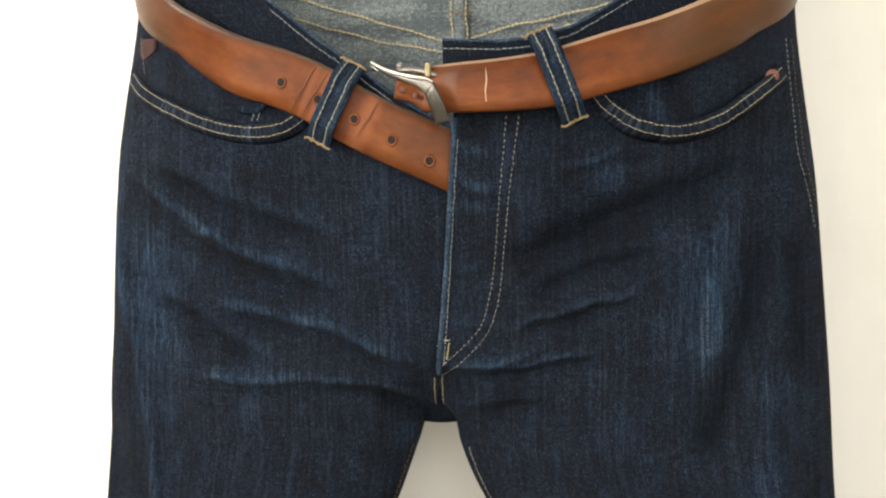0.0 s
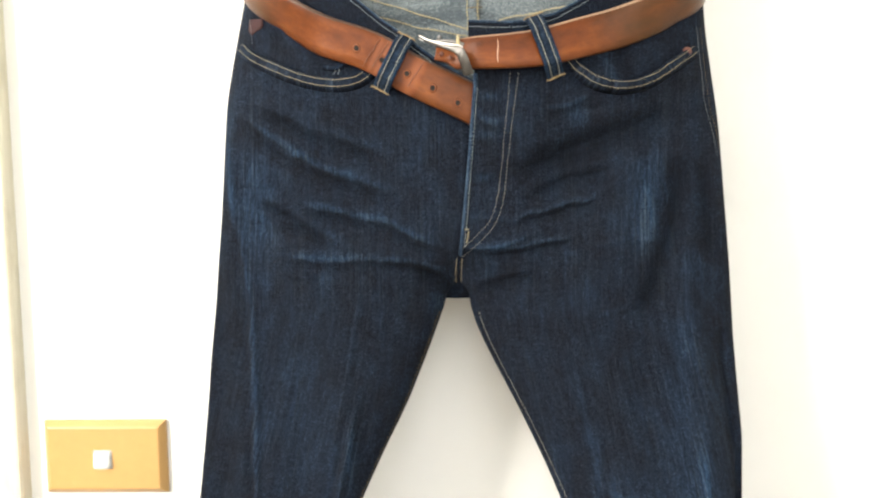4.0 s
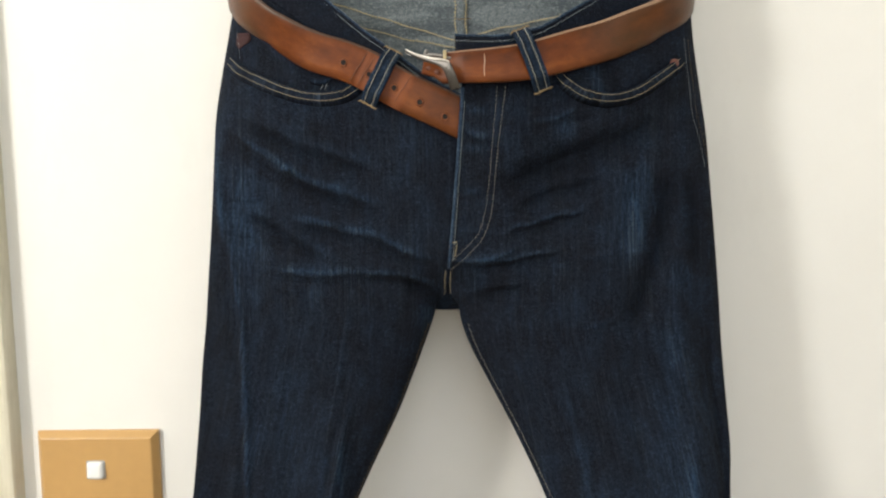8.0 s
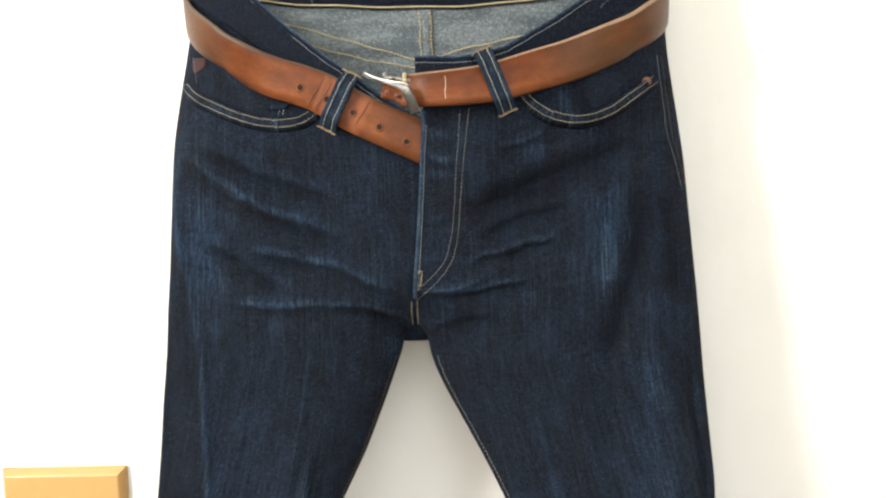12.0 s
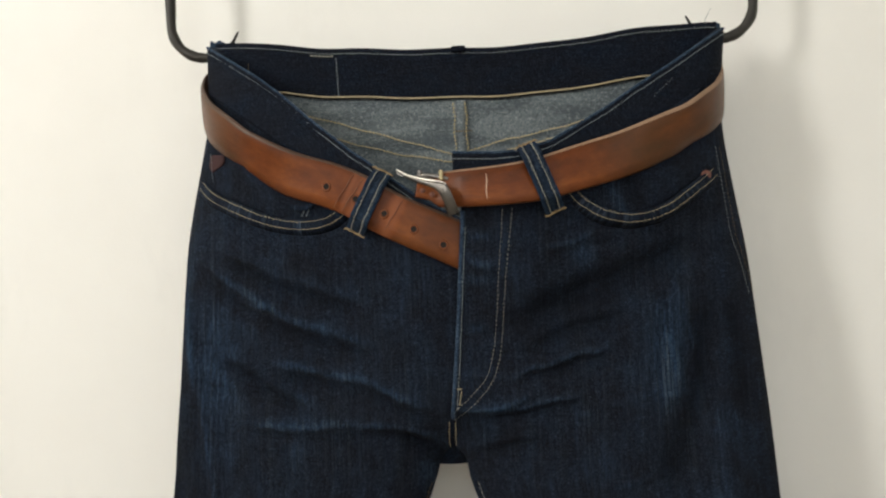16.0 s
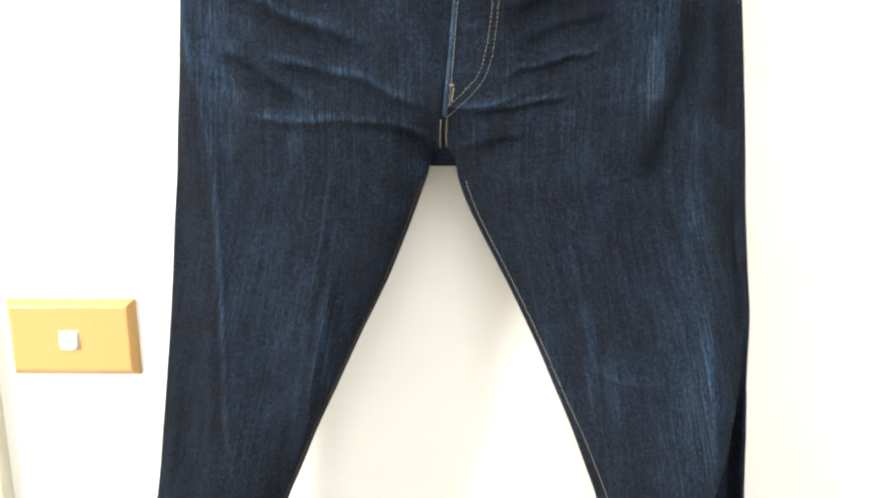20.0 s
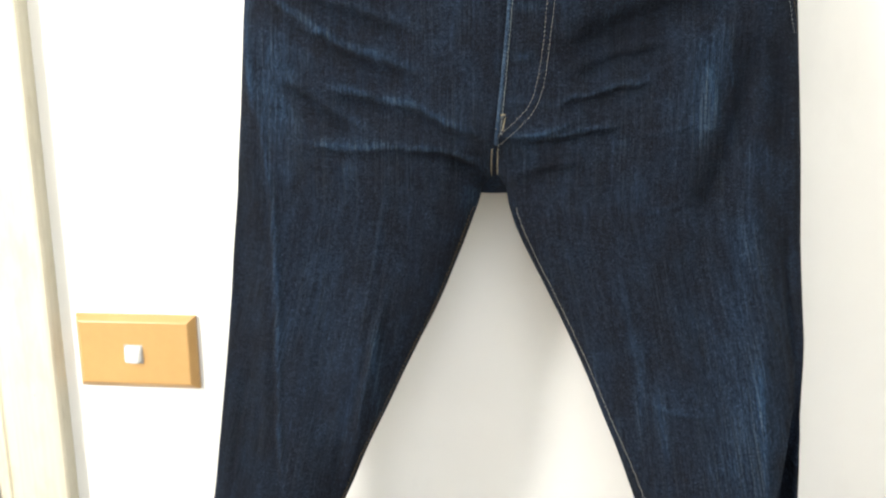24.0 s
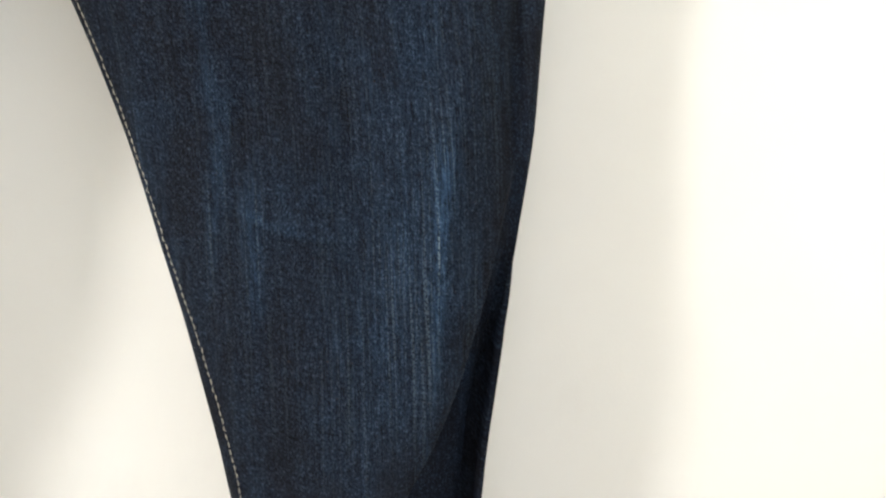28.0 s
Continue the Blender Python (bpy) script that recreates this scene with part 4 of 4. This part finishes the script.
# pockets: a proud hem along the curved opening, a facing behind, two rows of stitches
def pocket(points, gape, sd):
    c = curve(points, 90)
    t = np.linspace(0, 1, 90)
    d = np.gradient(c, axis=0)
    n = np.stack([-d[:, 1], d[:, 0]], -1)
    n /= np.linalg.norm(n, axis=1, keepdims=True)
    n *= np.where(n[:, 1:] > 0, -1, 1)
    lift = 0.0016 + gape * np.sin(math.pi * t)
    rows = []
    for w, f in ((-0.0004, 0.1), (0.0, 0.8), (0.0010, 1.0), (0.003, 1.0), (0.006, 0.93), (0.0082, 0.8), (0.0095, 0.35), (0.0110, 0.02)):
        q = c + n * w
        rows.append(np.stack([q[:, 0], front_depth(sd, q[:, 0], q[:, 1]) - lift * f, q[:, 1]], -1))
    P = np.array(rows)
    if sd < 0:
        P = P[::-1]
    V, F = sheet_solid(P, 0.001)
    uv = np.stack([np.tile(c[:, 1], len(rows)), np.tile(c[:, 0], len(rows))], -1)
    part("pocket_hem", V, F, DENIM, JEANS, "double-stitched pocket hem with worn ridge", np.tile(uv, (2, 1)), np.full(len(V), 0.1))
    for w, mat in ((0.0016, THREAD), (0.0068, THREAD)):
        q = c + n * w
        stitches("pocket_stitching", np.stack([q[:, 0], front_depth(sd, q[:, 0], q[:, 1]) - lift - 0.0003, q[:, 1]], -1), mat, r=0.00036)
    # the hollow of the opening: a facing set in above the hem
    up = np.clip((top_left(c[:, 0]) if sd < 0 else top_right(c[:, 0])) - 0.03, c[:, 1] + 0.001, None)
    s = np.linspace(0, 1, 10)[:, None]
    z = (c[:, 1] - 0.004) * (1 - s) + up * s
    x = np.tile(c[:, 0], (10, 1))
    fold = np.exp(-(((x - 0.475 + 0.5 * (z - 1.47)) / 0.006) ** 2)) - 0.7 * np.exp(-(((x - 0.488 + 0.5 * (z - 1.47)) / 0.007) ** 2)) if sd > 0 else 0.4 * np.sin(240 * x + 160 * z)
    y = front_depth(sd, x, z) - 0.0009 - gape * 0.4 * s * np.sin(math.pi * t) - 0.0022 * fold * np.sin(math.pi * s)
    P = np.stack([x, y, z], -1)
    if sd > 0:
        P, x, z, fold = P[:, ::-1], x[:, ::-1], z[:, ::-1], fold[:, ::-1]
    V, F = sheet_solid(P, 0.0006)
    # tone follows the folds: painted dark of the hollow, painted highlights on ridges
    part("pocket_facing", V, F, DENIM, JEANS, "blue denim facing inside the pocket, hollow's shade and highlights in its colour", np.tile(np.stack([x, z], -1).reshape(-1, 2), (2, 1)), np.tile(np.clip(0.55 * fold - 0.15, -0.7, 0.5).reshape(-1), 2))


pocket([(0.1745, 1.4920), (0.1875, 1.4815), (0.2115, 1.4697), (0.2335, 1.4613), (0.2545, 1.4573), (0.271, 1.4585), (0.280, 1.463), (0.286, 1.471)], 0.0045, -1)
pocket([(0.552, 1.484), (0.546, 1.480), (0.536, 1.4735), (0.5275, 1.4683), (0.5108, 1.4577), (0.4906, 1.4525), (0.4708, 1.4553), (0.4574, 1.4632), (0.4517, 1.469), (0.4475, 1.477)], 0.0110, 1)

# watch pocket corner, red tab, rivets
c = curve([(0.248, 1.4692), (0.252, 1.4680), (0.257, 1.4672), (0.262, 1.4680), (0.2665, 1.4715)], 40)
rows = [on_front(c[:, 0] + w * 0.1, c[:, 1] + w, f) for w, f in ((-0.0045, 0.0030), (-0.0036, 0.0046), (-0.0008, 0.0050), (0.0, 0.0034))]
V, F = sheet_solid(np.array(rows), 0.001)
part("watch_pocket_hem", V, F, DENIM, JEANS, "faded hem of the small watch pocket", np.tile(np.stack([np.tile(c[:, 1], 4), np.tile(c[:, 0], 4)], -1), (2, 1)), np.full(len(V), 0.4))
for dx in (0.0, 0.0035):
    stitches("watch_pocket_stitching", on_front(np.array([0.2595, 0.2565]) + dx, np.array([1.4670, 1.4595]), 0.0042), THREAD_PALE)
rows = [on_front(np.linspace(a, b, 7), np.linspace(za, zb, 7), 0.0022) for a, za, b, zb in ((0.1838, 1.4970, 0.1846, 1.4972), (0.1818, 1.4992, 0.1880, 1.4994), (0.1803, 1.5015, 0.1925, 1.5012), (0.1806, 1.5050, 0.1950, 1.5034), (0.1812, 1.5105, 0.1945, 1.5090))]
V, F = sheet_solid(np.array(rows), 0.0010)
part("red_tab", V, F, RED, JEANS, "small dark red selvedge corner", np.zeros((len(V), 2)))
stitches("selvedge_stitching", on_front(np.linspace(0.1812, 0.1850, 20), np.linspace(1.5120, 1.4895, 20), 0.0024), THREAD_PALE, r=0.0002, length=0.0018)


def rivet(x, z):
    sd = -1 if x < 0.36 else 1
    y = float(front_depth(sd, np.array(x), np.array(z)))
    bm = bmesh.new()
    bmesh.ops.create_uvsphere(bm, u_segments=14, v_segments=8, radius=0.0037)
    for v in bm.verts:
        v.co = Vector((x + v.co.x, y - 0.0042 + v.co.y * 0.4, z + v.co.z))
    from_bm("rivet", bm, COPPER, JEANS, "dull copper rivet", smooth=True)


rivet(0.5450, 1.4775)


# ---- belt ----
BELT = thing("belt", (0.37, Y_MID, 1.45), "worn tan leather belt threaded through the jeans loops, buckle undone", "belt")
BELT_W, BELT_T = 0.0315, 0.0036


def belt_strap():
    def outpt(x, z, lift):
        sd = -1 if x < 0.3675 else 1
        extra = float(flap(x, z)) if sd > 0 and lift > 0 else 0.0
        return [x, float(front_depth(sd, np.array(x), np.array(z))) - lift - extra, z]

    # tail, under the fly flap, up round the hip, behind, round the other hip, to the buckle
    tail = [outpt(x, z, l) for x, z, l in ((0.392, 1.421, -0.0012), (0.379, 1.428, -0.0008), (0.366, 1.4350, 0.0026), (0.345, 1.4462, 0.0058), (0.316, 1.4605, 0.0066), (0.2950, 1.4725, 0.0066), (0.2765, 1.4812, 0.0064), (0.250, 1.4914, 0.0062), (0.224, 1.5061, 0.0064), (0.2005, 1.5229, 0.0070))]
    hip_l = [[0.1815, -0.086, 1.5392], [0.1692, -0.057, 1.5570], [0.1735, -0.030, 1.574]]
    behind = [[0.225, -0.014, 1.576], [0.30, -0.014, 1.566], [0.375, -0.014, 1.560], [0.45, -0.014, 1.558], [0.52, -0.015, 1.564]]
    hip_r = [[0.5665, -0.030, 1.565], [0.5712, -0.053, 1.5515], [0.5610, -0.083, 1.5350]]
    front = [outpt(x, z, l) for x, z, l in ((0.545, 1.5220, 0.0070), (0.5235, 1.5100, 0.0066), (0.5035, 1.5018, 0.0064), (0.4715, 1.4897, 0.0062), (0.431, 1.4790, 0.0064), (0.400, 1.4745, 0.0066), (0.374, 1.4725, 0.0050), (0.356, 1.4730, 0.0040), (0.340, 1.4752, 0.0020))]
    c = curve(np.array(tail + hip_l + behind + hip_r + front), 420)
    tan = np.gradient(c, axis=0)
    tan /= np.linalg.norm(tan, axis=1, keepdims=True)
    mid = np.array([0.375, -0.07, 0])
    out = c - mid
    out[:, 2] = 0
    out[:, 0] *= 0.22 + 0.78 * smooth_step((np.abs(c[:, 0] - 0.375) - 0.10) / 0.085)
    out -= (out * tan).sum(1, keepdims=True) * tan
    out /= np.linalg.norm(out, axis=1, keepdims=True)
    out[:, 2] += 0.10
    out /= np.linalg.norm(out, axis=1, keepdims=True)
    up = np.cross(out, tan)
    up /= np.linalg.norm(up, axis=1, keepdims=True)
    up *= np.sign(up[:, 2:])
    up[:, 2] += 0.9 * smooth_step((np.abs(c[:, 0] - 0.375) - 0.155) / 0.03)
    up /= np.linalg.norm(up, axis=1, keepdims=True)
    s = np.concatenate([[0], np.cumsum(np.linalg.norm(np.diff(c, axis=0), axis=1))])
    w, t = BELT_W / 2, BELT_T
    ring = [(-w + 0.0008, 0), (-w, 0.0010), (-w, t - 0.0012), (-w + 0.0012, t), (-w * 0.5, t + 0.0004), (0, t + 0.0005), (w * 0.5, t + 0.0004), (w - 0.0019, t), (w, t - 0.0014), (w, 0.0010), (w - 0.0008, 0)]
    n = len(ring)
    # towards the buckle the strap leans back and looks narrower
    lean = np.where(np.arange(len(c)) > len(c) * 0.66, np.interp(c[:, 0], [0.338, 0.350, 0.358, 0.39, 0.43, 0.47], [0.40, 0.5, 0.80, 0.86, 0.95, 1.0]), 1.0)
    V = np.array([p + u * (a * k + 0.0006 * math.sin(70 * ss)) + o * (b + 0.006 * min(0.2, 1 - k) * (1 - a / w)) for p, u, o, ss, k in zip(c, up, out, s, lean) for a, b in ring])
    F, M = [], []
    for k in range(len(c) - 1):
        for i in range(n):
            j = (i + 1) % n
            F.append((k * n + i, k * n + j, (k + 1) * n + j, (k + 1) * n + i))
            # right-hand top edge: pale cut leather with its bevel highlight painted in
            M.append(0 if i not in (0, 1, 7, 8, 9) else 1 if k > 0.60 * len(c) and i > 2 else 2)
    F += [tuple(range(n))[::-1], tuple((len(c) - 1) * n + i for i in range(n))]
    M += [2, 2]
    uv = np.array([(ss, a + (0.0 if k < n - 1 else 0.01)) for ss in s for k, (a, b) in enumerate(ring)])
    x, late = c[:, 0], np.arange(len(c)) > len(c) // 2
    worn = np.where(late, smooth_step((x - 0.440) / 0.07), smooth_step((0.232 - x) / 0.05) + 0.35 * smooth_step((x - 0.30) / 0.03))
    rubbed = np.where(late, 0.0, 0.55 * np.exp(-(((x - 0.2985) / 0.0035) ** 2)) + 0.40 * np.exp(-(((x - 0.3225) / 0.0040) ** 2)) + 0.35 * np.exp(-(((x - 0.2920) / 0.0016) ** 2)))
    hip = np.repeat(np.where(rubbed > 0.03, -rubbed, 0.9 * worn), n)
    ob = part("strap", V, F, [LEATHER, LEATHER_EDGE, LEATHER_RIM], BELT, "tan leather strap with pale cut edge, bevel highlight in its colour", uv, np.clip(hip, -1, 1))
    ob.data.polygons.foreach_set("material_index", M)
    return c, up, out, s


bc, b_up, b_out, b_s = belt_strap()


def at_x(x, first=True):
    k = np.arange(len(bc))
    pool = k[: len(k) // 3] if first else k[2 * len(k) // 3 :]
    return int(pool[np.argmin(np.abs(bc[pool, 0] - x))])


def belt_hole(k, drop):
    o, u = b_out[k], b_up[k]
    p = bc[k] - u * drop
    t = np.cross(u, o)
    V, F = [], []
    rings = ((0.0034, 0.0000), (0.0029, 0.0007), (0.0024, 0.0009), (0.0019, 0.0))
    for r, h in rings:
        for s in range(14):
            a = 2 * math.pi * s / 14
            V.append(p + o * (BELT_T + 0.0004 + h) + r * (t * math.cos(a) + u * math.sin(a)) * (1, 1, 1.1))
    for k2 in range(3):
        for s in range(14):
            F.append((k2 * 14 + s, k2 * 14 + (s + 1) % 14, k2 * 14 + 14 + (s + 1) % 14, k2 * 14 + 14 + s))
    rim = part("hole_rim", V, F, LEATHER, BELT, "", np.array(V)[:, [0, 2]] * (1, 0), np.repeat([0.0, -0.1, -0.45, -0.5], 14))
    # dark disc laid on the uncut strap paints the shade inside the hole
    V = [p + o * (BELT_T + 0.0009) + 0.0022 * (t * math.cos(2 * math.pi * s / 14) + u * math.sin(2 * math.pi * s / 14)) for s in range(14)]
    V += [q - o * 0.001 for q in V]
    part("hole_shade_disc", V, [tuple(range(14)), tuple(range(27, 13, -1))] + [(i, (i + 1) % 14, 14 + (i + 1) % 14, 14 + i) for i in range(14)], HOLE_SHADE, rim, "near-black disc for the shade in a punched hole", smooth=False)


for x, drop in ((0.2770, 0.0015), (0.2975, 0.0015), (0.3180, 0.0015), (0.3375, 0.0032), (0.3575, 0.0045)):
    belt_hole(at_x(x), drop)


def belt_crease(x, first, half=0.015, mat=None, lean=0.1):
    """A worn crease across the strap."""
    k = at_x(x, first)
    p, o, u = bc[k], b_out[k], b_up[k]
    t = np.cross(u, o)
    line = [p + o * (BELT_T + 0.0005 + 0.0009 * (1 - w / 0.0157)) + u * w + t * (0.0003 * math.sin(w * 520) + lean * w) for w in np.linspace(-half, half, 22)]
    V, F = tube(line, [0.00018 + 0.00022 * math.sin(math.pi * i / 21) * (0.6 + 0.4 * math.sin(i * 2.3)) for i in range(22)], 6)
    part("crease", V, F, mat, BELT, "crease worn across the leather", np.array(V)[:, [0, 2]] * (1, 0), np.zeros(len(V)))


belt_crease(0.3885, False, 0.0085, plain("cracked_finish", (0.55, 0.42, 0.30), 0.7))
CREASE = plain("creased_leather", (0.118, 0.034, 0.008), 0.5, vary=0.3, scale=250)
for x, half in ((0.2885, 0.0135), (0.2955, 0.0130), (0.3235, 0.0120)):
    belt_crease(x, True, half, CREASE, 0.15)


def buckle():
    """A square steel frame seen from above its edge: a bar that tapers to the left, and a broad side bar that goes under the flap."""
    hi = curve([(0.3258, -0.1310, 1.4886), (0.3330, -0.1350, 1.4843), (0.3410, -0.1405, 1.4812), (0.3500, -0.1450, 1.4789), (0.3570, -0.1495, 1.4775), (0.3608, -0.1525, 1.4755)], 40)
    lo = curve([(0.3259, -0.1308, 1.4872), (0.3330, -0.1342, 1.4822), (0.3405, -0.1395, 1.4785), (0.3480, -0.1440, 1.4755), (0.3530, -0.1475, 1.4728), (0.3562, -0.1500, 1.4695)], 40)
    s = np.linspace(0, 1, 7)[:, None, None]
    P = lo[None] * (1 - s) + hi[None] * s
    P[:, :, 1] -= 0.0010 * np.sin(math.pi * s[:, :, 0])
    V, F = sheet_solid(P, 0.0024)
    frame_ob = part("buckle_frame", V, F, STEEL, BELT, "polished curved steel buckle frame")
    V, F = tube(hi - np.array([0, 0.0008, -0.0002]), [0.0004 + 0.0006 * math.sin(math.pi * min(1, 0.15 + k / 42)) for k in range(40)], 8)
    # paler steel than the frame: paints the window's glint along the top
    part("rim", V, F, plain("glint_steel_rim", (0.62, 0.60, 0.56), 0.32, 1.0, 0.05, 300), frame_ob, "rounded rim with the window's glint in its colour")
    out = curve([(0.3608, -0.1525, 1.4757), (0.3628, -0.1535, 1.4720), (0.3655, -0.1530, 1.4655), (0.3690, -0.1500, 1.4560)], 30)
    inn = curve([(0.3562, -0.1500, 1.4695), (0.3568, -0.1505, 1.4680), (0.3590, -0.1500, 1.4620), (0.3612, -0.1480, 1.4540)], 30)
    P = inn[None] * (1 - s) + out[None] * s
    P[:, :, 1] -= 0.0008 * np.sin(math.pi * s[:, :, 0])
    V, F = sheet_solid(P, 0.0024)
    # side bar in a darker copy of the buckle steel
    part("side_bar", V, F, plain("dark_side_steel", (0.105, 0.098, 0.090), 0.42, 1.0, 0.25, 260), BELT, "broad brushed steel side of the buckle")
    V, F = tube(curve([(0.362, -0.1375, 1.4800), (0.352, -0.1345, 1.4830), (0.340, -0.129, 1.4845)], 20), 0.0017, 8)
    part("prong", V, F, STEEL, BELT, "steel prong")
    bm = box(0.3555, 0.3583, -0.1395, -0.131, 1.4795, 1.4868, 0.0009)
    from_bm("keeper_stitch", bm, THREAD_IN, BELT, "pale tan stitches at the folded leather end")
    for x, z, mat in ((0.3425, 1.4855, STEEL), (0.3440, 1.4730, COPPER), (0.3505, 1.4700, COPPER)):
        bm = bmesh.new()
        bmesh.ops.create_uvsphere(bm, u_segments=12, v_segments=8, radius=0.0019)
        for v in bm.verts:
            v.co = Vector((x + v.co.x, -0.1400 + v.co.y * 0.5, z + v.co.z))
        from_bm("stud", bm, mat, BELT, "small metal stud", smooth=True)


buckle()


# ---- belt loops ----
def belt_loop(p0, p1, bow, width):
    a, b = np.array(p0), np.array(p1)
    d = (b - a) / np.linalg.norm(b - a)
    n = np.array([d[1], -d[0]])
    t = np.linspace(0, 1, 24)
    rows = []
    for w in np.linspace(-width / 2, width / 2, 9):
        q = a + np.outer(t, b - a) + n * w
        base = on_front(q[:, 0], q[:, 1])
        sd_extra = np.where(q[:, 0] > 0.368, flap(q[:, 0], q[:, 1]), 0.0)
        edge = 0.0006 * (abs(w) > width * 0.2)
        base[:, 1] -= 0.0035 + sd_extra + bow * np.clip(np.sin(math.pi * t) * 1.6, 0, 1) + edge
        rows.append(base)
    P = np.array(rows)
    if np.cross(P[1, 0] - P[0, 0], P[0, 1] - P[0, 0])[1] < 0:
        P = P[::-1]
    V, F = sheet_solid(P, 0.0024)
    uv = np.stack([np.repeat(np.linspace(0, width, 9), 24), np.tile(t * 0.05, 9)], -1)
    part("belt_loop", V, F, DENIM, JEANS, "dark belt loop with two rows of stitches", np.tile(uv, (2, 1)), np.tile(np.repeat([0.9, 0.6, 0.35, 0.35, 0.5, 0.35, 0.35, 0.6, 0.9], 24), 2))
    for k in (2, 6):
        stitches("loop_stitching", P[k] - (0, 0.0004, 0), THREAD_LOOP, r=0.00050)
    for e in (0, -1):
        ends = P[[0, -1], e] - (0, 0.0008, 0)
        over = (ends[1] - ends[0]) * 0.10
        line = np.array([ends[0] - over, ends[0], (ends[0] + ends[1]) / 2, ends[1], ends[1] + over])
        stitches("bar_tack", line, THREAD_TACK, gap=0.0013, length=0.0020, r=0.0010, wander=0.0005)


belt_loop((0.3165, 1.4885), (0.2945, 1.4465), 0.0112, 0.0135)
belt_loop((0.4155, 1.5015), (0.4345, 1.4545), 0.0112, 0.0135)


HOOK_Y = -0.047


def corner_loop(x, z, sgn):
    """A side loop pulled up over the hook, and its tail running down behind the belt."""
    t = np.linspace(0, 1, 26)
    path = np.stack([x + sgn * 0.004 * np.cos(t * math.pi), HOOK_Y - 0.010 * np.cos(t * math.pi), z - 0.012 + 0.0165 * np.sin(t * math.pi)], -1)
    rows = [path + np.array([w, 0, 0.0012 * math.sin(900 * w)]) for w in np.linspace(-0.006, 0.006, 7)]
    V, F = sheet_solid(np.array(rows), 0.0022)
    uv = np.stack([np.repeat(np.linspace(0, 0.012, 7), 26), np.tile(t * 0.05, 7)], -1)
    part("belt_loop", V, F, DENIM_EDGE, JEANS, "frayed side loop pulled over the hook", np.tile(uv, (2, 1)))
    zz = np.linspace(z - 0.004, z - 0.050, 20)
    rows = [np.stack([np.full(20, x - sgn * (0.0030 + w)), HOOK_Y - 0.004 + 0.4 * (z - zz) * 0.2, zz], -1) for w in np.linspace(-0.0045, 0.0035, 6)]
    V, F = sheet_solid(np.array(rows), 0.0022)
    uv = np.stack([np.repeat(np.linspace(0, 0.009, 6), 20), np.tile(zz, 6)], -1)
    part("belt_loop", V, F, DENIM_BAND, JEANS, "dark side loop running down behind the belt", np.tile(uv, (2, 1)))


corner_loop(0.1755, 1.6015, 1)
corner_loop(0.5705, 1.5950, -1)
V, F = tube(curve([(0.5625, HOOK_Y - 0.004, 1.5975), (0.5650, HOOK_Y - 0.004, 1.6045), (0.5695, HOOK_Y - 0.003, 1.6125)], 16), 0.00022, 5)
part("loose_thread", V, F, THREAD_PALE, JEANS, "loose frayed thread at the hook")


# ---- hooks ----
def iron_hook(cx, cz, r, sgn, top):
    """A forged hook: a shank from the wall, down, round and up to a drawn-out point."""
    hk = thing("wall_hook", (cx + sgn * r, 0, top), "black forged iron hook with a pointed end", "hook", "hooks holding the jeans")
    pts = [(cx + sgn * r, 0.0, top), (cx + sgn * r, -0.03, top + 0.003), (cx + sgn * r, HOOK_Y + 0.003, top - 0.016), (cx + sgn * r, HOOK_Y, top - 0.05), (cx + sgn * r, HOOK_Y, cz + 0.02)]
    for a in np.linspace(0, 142, 11):
        w = radians(a)
        pts.append((cx + sgn * r * math.cos(w), HOOK_Y, cz - r * math.sin(w)))
    ex, ey, ez = pts[-1]
    pts.append((ex - sgn * 0.0055, ey - 0.001, ez + 0.009))
    c = curve(pts, 110)
    rad = [0.0040 + 0.0003 * math.sin(i * 0.31) if i < 72 else 0.0040 * (1 - (i - 72) / 39) ** 0.8 + 0.0003 for i in range(110)]
    V, F = tube(c, rad, 12)
    part("hook_bar", V, F, IRON, hk)
    bm = bmesh.new()
    bmesh.ops.create_cone(bm, cap_ends=True, segments=24, radius1=0.016, radius2=0.013, depth=0.005)
    for v in bm.verts:
        x, y, z = v.co
        v.co = Vector((cx + sgn * r + x, -0.0025 - z, top + y))
    from_bm("rosette", bm, IRON, hk, "round iron wall plate")


iron_hook(0.1660, 1.6235, 0.0277, -1, 1.745)
iron_hook(0.5765, 1.6155, 0.0265, 1, 1.745)
